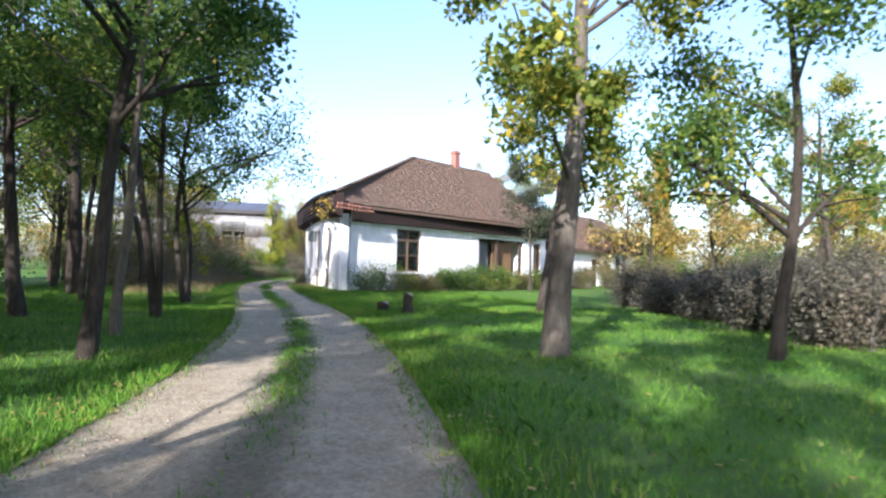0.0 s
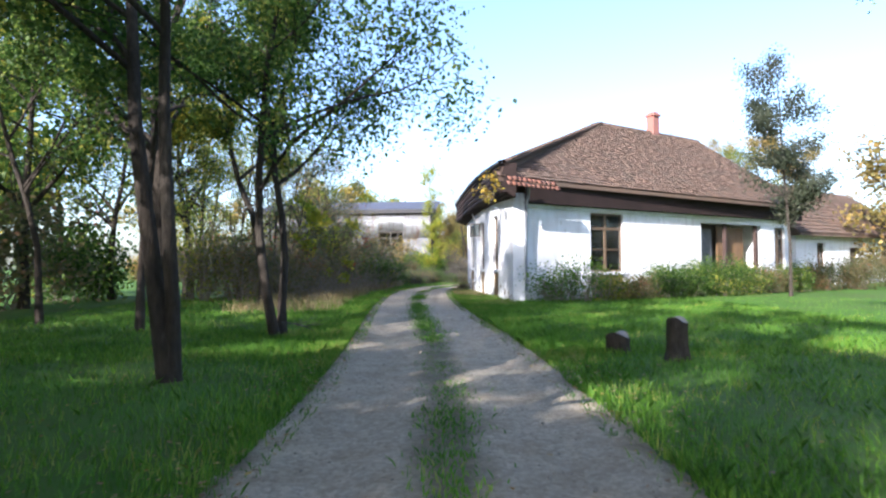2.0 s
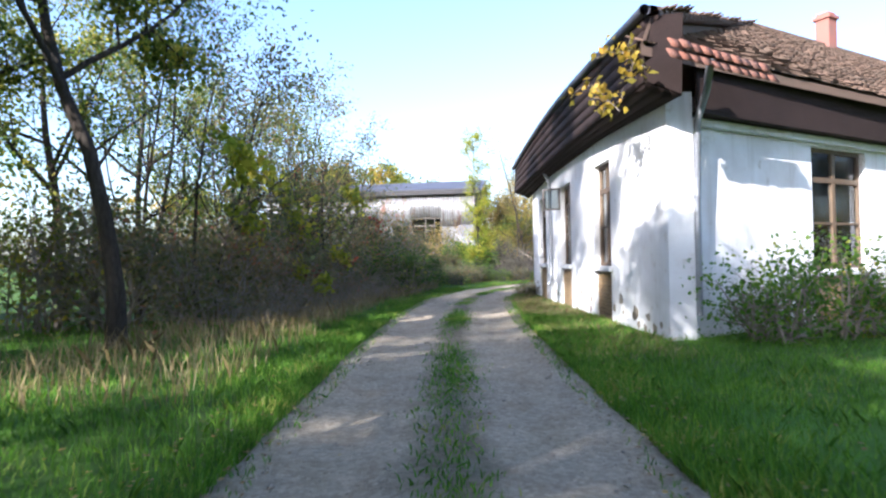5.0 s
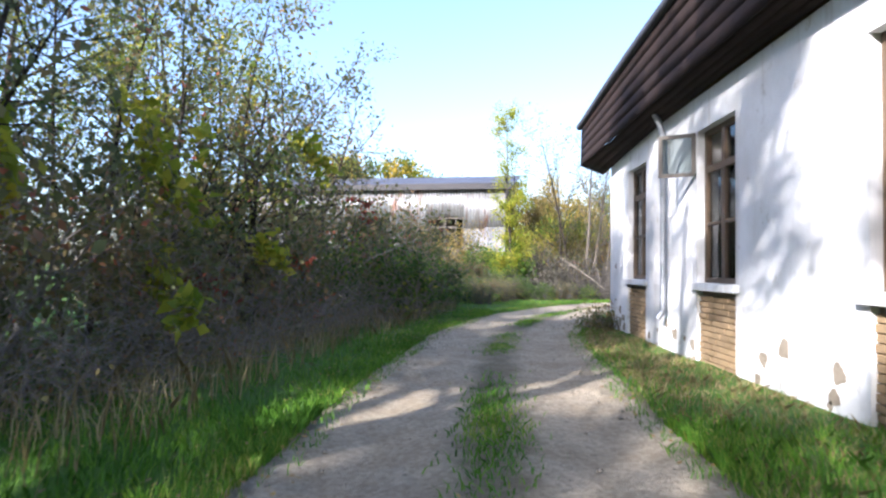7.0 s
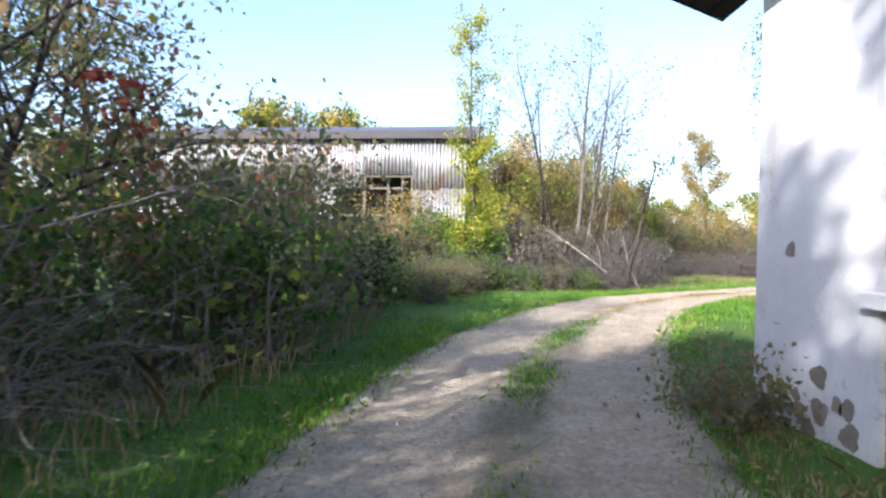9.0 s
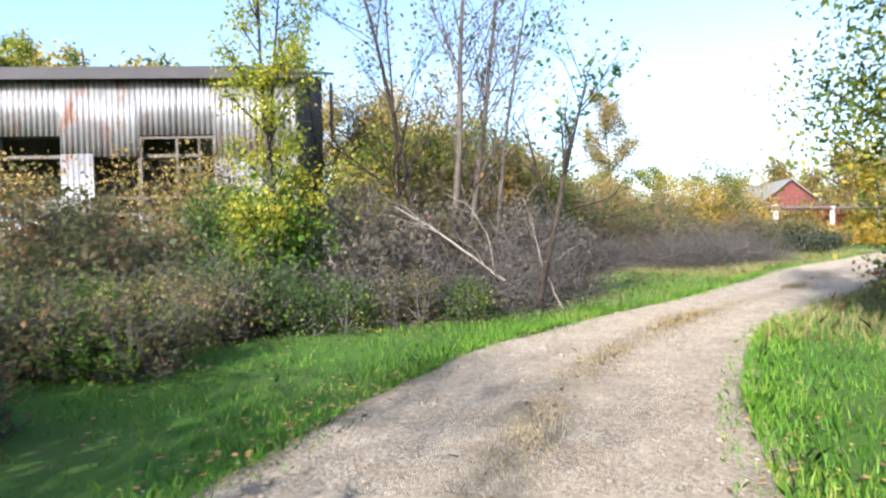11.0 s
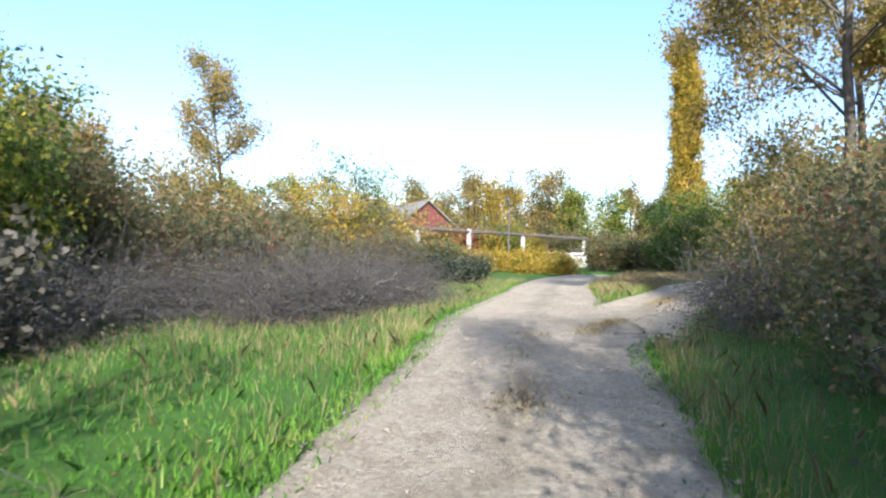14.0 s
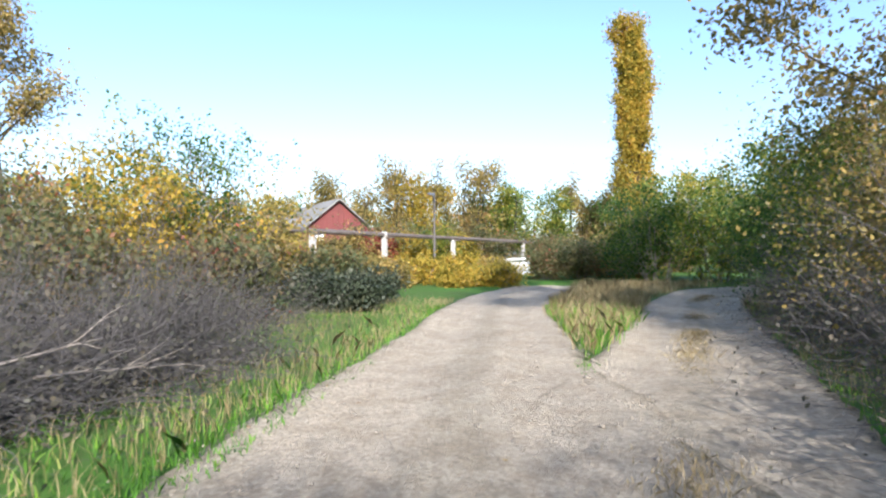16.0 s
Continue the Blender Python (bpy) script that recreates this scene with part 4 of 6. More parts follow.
def make_shed():
    m = pose(4.7, 60.3, 0, 0, 0, -10)
    shed = empty("shed", m, label="derelict shed of rusty grey corrugated sheets", category="shed")

    def put_in(ob):
        ob.parent = shed
        return ob
    H, B = 6.02, 7.32
    sheets = []
    edges = [0.0, -1.2, -2.4, -3.55, -4.7, -5.85, -6.95, -8.85, -11.2, -13.5, -15.8]
    for k in range(2):
        sheets += [(edges[k + 1], edges[k], 3.62, H), (edges[k + 1], edges[k], 0.4, 3.70)]
    sheets += [(-3.55, -2.4, 4.30, H), (-4.7, -3.55, 4.30, H), (-5.85, -4.7, 3.68, H), (-6.95, -5.85, 3.68, H), (-6.95, -6.05, 0.8, 3.76), (-8.85, -6.95, 4.30, H),
               (-11.2, -8.85, 3.66, H), (-11.2, -8.85, 0.6, 3.74), (-13.5, -11.2, 4.30, H), (-15.8, -13.5, 3.66, H), (-15.8, -13.5, 0.6, 3.74),
               (-4.7, -2.4, 0.5, 1.9), (-8.85, -6.95, 0.5, 2.4), (-13.5, -11.2, 0.5, 2.2)]
    for n, (a, b, c, d) in enumerate(sheets):
        v, f = wave_sheet(a - 0.03, b + 0.02, c, d, y=-0.03 - 0.012 * (n % 3))
        put_in(raw("sheet", v, f, M_CORR, None, "rusty corrugated sheet" if n in (9, 7) else "", smooth=True))
    for u in (0, -2.4, -4.7, -6.95, -8.85, -11.2, -13.5, -15.8):
        put_in(part("post", one_box(u - 0.07 - (0.02 if u == 0 else 0), u + 0.05, 0.05, 0.19, 0, H - 0.05, bevel=0.01), M_WOOD_G, None))
    for z in (1.9, 2.4, 3.66, 4.28, 5.7):
        put_in(part("rail", one_box(-15.8, -0.05, 0.195, 0.27, z, z + 0.1), M_WOOD_G, None))
    # window remains in the second bay
    w = put_in(part("broken_window", wall_mesh(Vector((-4.68, 0, 2.40)), Vector((1, 0, 0)), Vector((0, 1, 0)), 2.23, 1.88, 0.06, [(0.06, 1.06, 0.08, 1.80), (1.14, 1.73, 0.08, 0.9), (1.14, 1.73, 0.96, 1.80), (1.79, 2.17, 0.08, 1.80)]), M_WOOD_G, None, "broken wooden window frame"))
    part("pane", one_box(-3.53, -2.96, 0.018, 0.023, 2.50, 3.28), M_GLASS, w)
    part("pane", one_box(-2.88, -2.46, 0.018, 0.023, 2.50, 4.18), M_GLASS, w)
    put_in(part("board", one_box(-3.5, -2.5, 0.03, 0.06, 1.95, 2.38), M_WOOD_G, None))
    # end wall of upright boards, back wall, roof
    for k in range(16):
        y0 = 0.10 + k * 0.305
        top = H + (B - H) * (y0 + 0.3) / 5.0 - 0.1
        if 9 <= k <= 12:
            put_in(part("end_board", one_box(-0.02, 0.015, y0, y0 + 0.295, 3.5, top), M_WOOD_G, None))
        else:
            put_in(part("end_board", one_box(-0.02, 0.015 + 0.006 * (k % 3), y0, y0 + 0.295, 0.2, top), M_WOOD_G, None))
    put_in(part("brace", one_box(0.03, 0.07, 0.0, 0.08, -2.6, 2.6), M_WOOD_D, None)).matrix_local = pose(0, 3.0, 4.4, 32, 0, 0)
    put_in(part("back_wall", one_box(-15.8, -0.02, 4.98, 5.08, 0, B - 0.1), M_WOOD_G, None))
    put_in(part("end_wall", one_box(-15.9, -15.82, 0.05, 4.9, 0, H), M_WOOD_G, None))
    hang = put_in(part("hanging_board", one_box(0.35, 0.40, 4.7, 5.25, 4.85, 7.0), M_TAR, None, "dark board hanging from the roof end"))
    bm = bmesh.new()
    n = 60
    for i in range(n):
        x0, x1 = -16.3 + i * (16.75 / n), -16.3 + (i + 1) * (16.75 / n)
        s0, s1 = 0.03 * lump(x0, 0, 0.6, 1), 0.03 * lump(x1, 0, 0.6, 1)
        q = [(x0, -0.35, H + 0.02 + s0), (x1, -0.35, H + 0.02 + s1), (x1, 5.35, B + 0.1 + s1), (x0, 5.35, B + 0.1 + s0)]
        t = [bm.verts.new((x, y, z + 0.10)) for x, y, z in q]
        l = [bm.verts.new((x, y, z)) for x, y, z in q]
        bm.faces.new(t)
        bm.faces.new(l[::-1])
        for k in range(4):
            if k in (0, 2) or (k == 1 and i == n - 1) or (k == 3 and i == 0):
                bm.faces.new([l[k], l[(k + 1) % 4], t[(k + 1) % 4], t[k]])
    bmesh.ops.remove_doubles(bm, verts=bm.verts[:], dist=0.0005)
    bmesh.ops.recalc_face_normals(bm, faces=bm.faces[:])
    put_in(part("roof", bm, M_SLATE, None, "blue-grey sheet roof with a ragged edge"))
    put_in(part("fascia", one_box(-16.2, 0.40, -0.40, -0.355, H - 0.12, H + 0.24, bevel=0.01), M_TAR, None))
    return shed


make_shed()

# ---- trees along the drive ----
def tree_of(x, y, seed, height, radius, leaf, n, label, turn=0.0, **kw):
    kw.setdefault("leaf_size", 0.10)
    kw.setdefault("bark", M_BARK)
    size = kw.pop("leaf_size")
    bark = kw.pop("bark")
    return place(make_tree(kw.pop("name", "tree"), seed, height, radius, leaf, size, n, bark, label, **kw), x, y, turn)


DRIVE = "trees along the drive"
tree_of(-1.15, 7.28, 11, 9.5, 0.105, L_DEEP, 14000, "grey-barked straight tree beside the gravel track", group=DRIVE, levels=3, spread=0.95, ratio=0.42, low=3.0, kids=(5, 7))
tree_of(-1.2, 9.7, 12, 9.0, 0.085, L_DEEP, 10500, "slender tree with a pale trunk foot in the grass", group=DRIVE, lean=(-0.03, 0.02), spread=0.9, ratio=0.42, low=2.6, bark=M_BARK_PALE, kids=(5, 7))
tree_of(-3.55, 13.6, 13, 10.0, 0.145, L_DEEP, 12000, "dark forked tree standing in tall grass", group=DRIVE, spread=0.9, ratio=0.46, low=2.4, kids=(5, 7))
tree_of(-0.95, 13.3, 14, 9.5, 0.105, L_DEEP, 15000, "dark two-stemmed tree at the edge of the drive", group=DRIVE, stems=2, stem_spread=0.16, stem_lean=0.35, spread=0.9, ratio=0.44, low=2.2, kids=(5, 7))
tree_of(-0.52, 17.2, 15, 9.2, 0.10, L_DEEP, 25000, "small spreading tree with two crooked stems", group=DRIVE, stems=2, stem_spread=0.18, stem_lean=0.7, spread=1.0, ratio=0.5, low=2.7, bend=0.22, attach=0.3, kids=(5, 7), kids2=(5, 7), leaf_spread=0.22, leaf_size=0.09)
tree_of(-4.2, 22.3, 16, 12.5, 0.24, L_DEEP, 23000, "thick old tree with a forked trunk on the lawn", group=DRIVE, stems=2, stem_spread=0.12, spread=0.95, ratio=0.5, low=2.2, kids=(5, 7))
tree_of(-2.7, 26.2, 17, 10.5, 0.13, L_LIGHT, 24000, "young tree with yellowing leaves before the thicket", group=DRIVE, spread=0.9, ratio=0.5, low=2.0, kids=(6, 8), bend=0.14, leaf_size=0.13)
tree_of(5.0, 6.4, 18, 10.5, 0.185, L_LIGHT, 30000, "stout leaning tree on the lawn with a bare lower trunk", bark=M_BARK_MID, group=DRIVE, spread=1.0, ratio=0.34, low=2.4, lean=(0.10, 0.0), kids=(13, 16), kids2=(5, 8), attach=0.24, rise=-0.02, leaf_size=0.12, thick=0.5, bend=0.05)
tree_of(8.1, 5.35, 19, 8.0, 0.10, L_DEEP, 15000, "thin leaning tree on the lawn", group=DRIVE, lean=(0.09, 0.03), spread=0.9, ratio=0.38, low=2.3, attach=0.25, kids=(8, 11), leaf_spread=0.22)
tree_of(9.2, 14.4, 20, 8.8, 0.135, L_LIGHT, 4500, "thin-crowned leaning tree in front of the house", group=DRIVE, spread=0.9, ratio=0.4, low=1.9, bend=0.1, lean=(0.12, 0.0), attach=0.2, thick=0.6, leaf_spread=0.22)
tree_of(-7.5, 9.5, 21, 9.5, 0.15, L_LIGHT, 15000, "leafy tree in the shade of the grove", group=DRIVE, low=2.0, kids=(5, 7))
tree_of(-7.4, 16.5, 22, 10.0, 0.16, L_LIGHT, 12000, "leafy tree in the shade of the grove", group=DRIVE, low=2.0, kids=(5, 7))
tree_of(-9.5, 25.5, 23, 9.5, 0.15, L_LIGHT, 5000, "leafy tree in the shade of the grove", group=DRIVE, low=1.5, kids=(5, 7))
tree_of(-5.3, 4.6, 24, 9.0, 0.13, L_DEEP, 24000, "leafy tree in the shade of the grove", group=DRIVE, low=2.0, kids=(5, 7))
tree_of(-3.4, 18.6, 30, 11.0, 0.075, L_DEEP, 17000, "slim tall tree with a high leafy crown", group=DRIVE, spread=0.9, ratio=0.36, low=5.2, attach=0.5, kids=(6, 8))
# trees behind the house
tree_of(15.7, 27.3, 25, 8.7, 0.06, L_DARK, 15000, "dark ragged conifer rising beside the house roof", spread=1.1, low=2.8, ratio=0.22, attach=0.24, kids=(26, 32), kids2=(6, 9), levels=2, leaf_spread=0.2, rise=-0.03, thick=0.4, bend=0.05)
tree_of(24.0, 16.5, 26, 10.0, 0.16, L_LIGHT, 12000, "yellow-green tree on the far side of the lawn", low=1.2)
tree_of(30.0, 22.0, 27, 9.5, 0.16, L_YELLOW, 11000, "yellowing tree on the far side of the lawn", low=1.0)
tree_of(33.0, 12.0, 28, 9.0, 0.16, L_OCHRE, 10000, "ochre tree on the far side of the lawn", low=1.0)
tree_of(26.0, 8.0, 29, 9.0, 0.16, L_LIGHT, 10000, "yellow-green tree on the far side of the lawn", low=1.0)

# ---- thickets ----
THICKET = []


def bush_kind(seed, height, leaf, n, label, **kw):
    kw.setdefault("leaf_size", 0.085)
    size = kw.pop("leaf_size")
    a = dict(stems=11, stem_spread=0.55, stem_lean=0.28, attach=0.12, levels=2, spread=1.0, ratio=0.5, bend=0.2, kids=(5, 8), leaf_spread=0.16, rise=0.0)
    a.update(kw)
    return make_tree("bush", seed, height, 0.028, leaf, size, n, a.pop("wood", M_TWIG), label, "bush", **a)


G_TH = "thicket beside the track"
THICKET_ROWS = [
    # x, y, height, leaf, leaves, label
    (-3.95, 28.6, 3.2, L_BRUSH, 4200, "brown-green thicket of twigs and dry leaves"),
    (-2.45, 29.2, 2.2, L_BRUSH, 3400, "brown-green thicket of twigs and dry leaves"),
    (-2.95, 31.0, 3.3, L_BRUSH, 4400, "tangled thicket of twigs and browning leaves"),
    (-1.75, 32.6, 2.1, L_BRUSH, 3400, "low tangled thicket of twigs and browning leaves"),
    (-2.55, 33.9, 3.3, L_BRUSH, 4600, "tangled thicket of twigs and browning leaves"),
    (-1.30, 35.2, 2.2, L_BRUSH, 3600, "low tangled thicket of twigs and browning leaves"),
    (-2.25, 36.6, 3.4, L_BRUSH, 4600, "tangled thicket of twigs and browning leaves"),
    (-1.00, 37.8, 2.2, L_DEEP, 4200, "low dark green bramble in the thicket"),
    (-2.05, 39.2, 3.0, L_BRUSH, 4400, "tangled thicket of twigs and browning leaves"),
    (-0.15, 40.8, 1.5, L_BRUSH, 3800, "low tangled thicket of twigs and browning leaves"),
    (-0.80, 42.5, 1.5, L_BRUSH, 4200, "brown-green bush of dry twigs"),
    (-0.1, 40.9, 3.8, L_BRUSH, 7000, "tall reddish-brown bush at the thicket's end"),
    (0.05, 42.8, 3.4, L_BRUSH, 6500, "tall brown-green bush at the thicket's end"),
    (0.75, 39.2, 2.0, L_DEEP, 4000, "low dark green bramble in the thicket"),
    (1.20, 44.5, 1.5, L_DEEP, 4200, "low green bramble bush"),
    (-4.60, 32.5, 3.4, L_LIGHT, 5000, "tall yellow-green bush behind the thicket"),
    (-4.40, 37.0, 3.4, L_BRUSH, 4200, "tall brown-green bush behind the thicket"),
    (-5.50, 28.5, 3.4, L_LIGHT, 5000, "tall yellow-green bush behind the thicket"),
    (-3.80, 42.0, 1.5, L_BRUSH, 4000, "brown-green bush behind the thicket"),
    (1.00, 47.5, 1.5, L_BRUSH, 4600, "dark bramble bush below the shed"),
    (-1.00, 50.0, 2.6, L_BRUSH, 5000, "dark bramble bush below the shed"),
    (2.40, 51.4, 1.7, L_BRUSH, 5000, "brown-green bramble bush below the shed"),
    (0.60, 54.0, 2.5, L_BRUSH, 5600, "brown and green bramble bush below the shed"),
    (3.20, 55.5, 2.6, L_DEEP, 6000, "green bramble bush below the shed"),
    (-3.40, 55.0, 2.8, L_BRUSH, 5000, "brown and green bramble bush below the shed"),
    (-2.40, 58.6, 3.6, L_OCHRE, 6000, "rust-coloured creeper bush against the shed"),
    (1.60, 58.8, 3.9, L_OCHRE, 6000, "rust-coloured creeper bush against the shed"),
    (4.4, 53.0, 2.4, L_GREEN, 5500, "bright green bush at the foot of a creeper-clad tree"),
    (6.20, 51.4, 1.3, L_HEAP, 3000, "low dry bramble at the track's edge"),
    (7.00, 53.5, 2.2, L_BRUSH, 1500, "leafless brown bush with a few red leaves"),
    (9.60, 54.8, 1.8, L_HEAP, 2200, "leafless brown bush of grey twigs"),
    (11.60, 57.0, 1.6, L_HEAP, 2600, "leafless brown bush of grey twigs"),
    (7.60, 57.3, 3.2, L_OCHRE, 6000, "ochre bush among bare stems"),
    (10.20, 59.5, 3.6, L_BRUSH, 8000, "olive bush among bare stems"),
]
# past y 43 the twigs take the bark copy with shade in its colour
for k, (x, y, h, leaf, n, label) in enumerate(THICKET_ROWS):
    place(bush_kind(200 + k, h, leaf, int(n * (0.55 if y < 43 else 0.9)), label, wood=M_TWIG if y < 43 else M_TWIG_SHADE, group=G_TH, stem_spread=0.18 if leaf == L_GREEN else 0.5 + 0.12 * h, stems=10 + int(2 * h), leaf_spread=0.15 + 0.02 * h, leaf_size=0.11), x, y, k * 47)

for k, (x, y, h, leaf, n) in enumerate(((-2.9, 30.2, 7.0, L_LIGHT, 6500), (-2.0, 33.0, 6.4, L_BRUSH, 4200), (-2.4, 35.6, 7.2, L_BRUSH, 6500), (-1.5, 38.4, 6.6, L_LIGHT, 6000), (-3.6, 33.8, 7.6, L_BRUSH, 5000), (-3.6, 38.0, 7.2, L_LIGHT, 6000),
                                        (-2.2, 41.0, 5.6, L_BRUSH, 4000), (-4.6, 30.4, 8.0, L_DEEP, 6500), (-1.3, 34.8, 5.4, L_LIGHT, 4200))):
    tree_of(x, y, 160 + k, h, 0.055, leaf if k % 3 else L_BRUSH, int(n * 0.42), "young open-branched tree rising out of the thicket", group="young trees in the thicket", stems=2, stem_spread=0.3, stem_lean=0.35, spread=0.8, ratio=0.45, low=1.6, attach=0.25, kids=(5, 8), bend=0.14, leaf_size=0.09)
# first six and last two stand out of view, added to shade the drive
for k, (x, y, h) in enumerate(((-6.0, -3.0, 9.5), (-3.0, -6.5, 9.5), (-9.0, 1.0, 9.5), (1.5, -11.0, 9.5), (-8.0, -9.0, 10.0), (-4.4, 1.6, 9.0), (-2.6, 5.2, 8.5), (-5.6, 12.0, 9.0), (-6.0, 20.0, 8.5), (-4.2, -4.4, 9.0), (-0.8, -7.6, 9.0))):
    tree_of(x, y, 170 + k, h, 0.13 if k < 6 else 0.075, L_DEEP, 26000 if k < 6 else 12000, "leafy tree added out of view at the drive's start to cast shade" if k < 6 else "slim dark tree of the grove, two of them added unseen for shade", group=DRIVE, spread=0.95, ratio=0.45, low=2.2, kids=(5, 7))

# the last four are added to throw shade on the verge past the thicket
for k, (x, y, h) in enumerate(((-6.5, 31.0, 8.0), (-8.0, 35.0, 8.5), (-6.0, 26.8, 8.0), (-9.0, 30.0, 8.0), (-6.4, 42.5, 9.0), (-8.5, 38.5, 9.0), (-4.6, 46.5, 8.5), (-10.0, 44.0, 9.5))):
    tree_of(x, y, 185 + k, h, 0.13, L_LIGHT, 5000 if k > 3 else 3800, "leafy tree behind the thicket, four of them added for shade", group="trees behind the thicket", spread=0.95, ratio=0.45, low=2.2, kids=(5, 7), leaf_size=0.10)

# weeds and low brambles between the track and the shed's thicket
WEEDS = [bush_kind(260 + k, h, leaf, n, label, group="weeds below the shed", stem_spread=0.45, stems=12, leaf_spread=0.09, leaf_size=0.05, wood=M_TWIG_SHADE) for k, (h, leaf, n, label) in enumerate((
    (0.75, L_DEEP, 2600, "low green weeds and bramble in the shade"), (0.9, L_BRUSH, 2200, "low browning weeds and bramble"), (0.6, L_GREEN, 2000, "fresh green nettle clump")))]
for k, (x, y, kind, size) in enumerate(((4.0, 49.0, 1, 1.1), (5.3, 49.3, 0, 1.0), (2.6, 48.6, 0, 1.2), (6.4, 49.7, 1, 0.9), (1.4, 47.8, 1, 1.2), (3.3, 47.4, 2, 0.9), (1.9, 46.2, 0, 1.1), (4.6, 50.5, 2, 1.1), (0.4, 46.6, 1, 1.3),
                                        (2.9, 45.4, 1, 0.8), (7.3, 50.0, 0, 0.9), (5.9, 50.8, 2, 1.0), (1.0, 44.0, 0, 1.0), (3.6, 50.4, 0, 1.4), (-0.6, 45.0, 0, 1.3))):
    (place if k in (0, 1, 5) else again)(WEEDS[kind], x, y, k * 67, size)
weed_rng = random.Random(41)
for k in range(26):
    again(WEEDS[weed_rng.choice((0, 0, 1, 1, 2))], weed_rng.uniform(-0.6, 4.6), weed_rng.uniform(47.2, 50.6), k * 41, weed_rng.uniform(0.6, 1.15))

# yellow sprays hanging over the thicket's edge
SPRAYS = ((-1.5, 32.05, 2.75, 0.78), (-1.25, 32.3, 2.1, 0.4), (-0.95, 31.7, 1.2, 0.25), (-1.3, 28.2, 3.3, 0.6), (-1.0, 27.4, 2.9, 0.5), (-0.5, 33.6, 1.5, 0.35), (-0.3, 34.9, 3.2, 0.45), (-0.2, 30.6, 0.75, 0.22), (-1.6, 29.6, 2.2, 0.5),
          (0.1, 38.6, 2.6, 0.4), (-0.5, 35.6, 1.2, 0.4), (-1.2, 33.0, 1.0, 0.35), (4.80, 25.2, 3.9, 0.34), (4.75, 26.0, 3.6, 0.4))
for k, (x, y, z, s) in enumerate(SPRAYS):
    rng = np.random.default_rng(70 + k)
    last = k >= len(SPRAYS) - 2
    red = len(SPRAYS) - 5 <= k < len(SPRAYS) - 2
    root = empty("vine_spray", label="yellowing creeper on the eave corner" if last else "small spray of red creeper leaves in the thicket" if red else "hanging spray of large yellow-green leaves", category="vine")
    line = wander(rng, (-0.4, 0.15, 0.5 * s), (0.5, -0.3, -0.5), 1.9 * s, 6, 0.25, -0.05)
    lines = [(line, np.full(7, 0.006))] + [(wander(rng, line[i], rng.normal(0, 1, 3) * (1, 1, 0.5) + (0, 0, -0.4), 0.8 * s, 4, 0.3), np.full(5, 0.004)) for i in (0, 1, 2, 2, 3, 4, 5)]
    v, f = tubes(lines, 4)
    raw("stem", v, f, M_TWIG, root)
    pts = np.concatenate([l for l, _ in lines])
    v, f = leaves(rng, pts[rng.integers(0, len(pts), int(240 * s))], 0.11 if red or last else 0.20, 0.10 * s + 0.03)
    raw("leaves", v, f, L_YELLOW if last else L_RED if red else L_LIME, root)
    place(root, x, y, 0, 1.0, z)

# creeper-clad slender tree before the shed
tree_of(4.5, 52.65, 60, 9.0, 0.06, L_LIME, 11000, "slender tree clad in yellow-green creeper", stems=2, stem_spread=0.2, stem_lean=0.25, spread=0.6, ratio=0.16, low=0.5, attach=0.08, kids=(22, 28), kids2=(4, 6), leaf_spread=0.14, leaf_size=0.085, bend=0.06)

# bare-stemmed trees at the bend
BARE = "bare-stemmed trees at the bend"
for k, (x, y, h, r, lx, ly) in enumerate(((8.0, 53.7, 9.5, 0.085, 0.0, 0.0), (7.5, 54.6, 9.0, 0.07, -0.06, 0.02), (8.3, 54.1, 9.5, 0.08, 0.06, 0.0), (7.1, 54.4, 8.0, 0.05, -0.12, 0.05), (9.0, 54.2, 8.0, 0.06, 0.14, -0.02))):
    tree_of(x, y, 61 + k, h, r, L_BRUSH, 650, "slender grey tree nearly bare of leaves", group=BARE, lean=(lx * 0.7, ly), spread=0.5, ratio=0.38, bark=M_BARK if k % 2 else M_BARK_MID, low=0.9, kids=(14, 18), kids2=(8, 11), attach=0.16, thick=0.5, bend=0.06)
LX, LY = 8.58, 50.42
leaning = tree_of(LX, LY, 67, 4.7, 0.062, L_DEEP, 350, "leaning pale-barked tree forking above", group=BARE, lean=(0.17, -0.06), spread=0.4, ratio=0.45, bark=M_BARK, low=1.6, attach=0.36, kids=(5, 7), kids2=(6, 8), bend=0.07)


def drooping(seed, knots, r, twigs, count, size):
    """An arching side branch of the leaning tree, with its twigs and last leaves."""
    rng = np.random.default_rng(seed)
    a = np.array(knots)
    n = len(a) - 1
    a = np.stack([np.interp(np.linspace(0, n, 21), np.arange(n + 1), a[:, k]) for k in range(3)], 1)
    a[1:-1] = (a[:-2] + a[1:-1] * 2 + a[2:]) / 4
    lines = [(a, np.linspace(r, r * 0.3, 21))] + [(wander(rng, a[i], rng.normal(0, 1, 3) * (1, 0.6, 0.8), rng.uniform(0.2, 0.5), 5, 0.2), np.linspace(0.005, 0.002, 6)) for i in rng.integers(4, 20, twigs)]
    v, f = tubes([(l - (LX, LY, 0.0), q) for l, q in lines], 5)
    raw("drooping_branch", v, f, M_BARK, leaning, "thin dark branch arching over", smooth=True)
    tip = np.concatenate([l for l, _ in lines]) - (LX, LY, 0.0)
    v, f = leaves(rng, tip[rng.integers(0, len(tip), count)], size, 0.06)
    raw("drooping_leaves", v, f, L_DEEP, leaning)


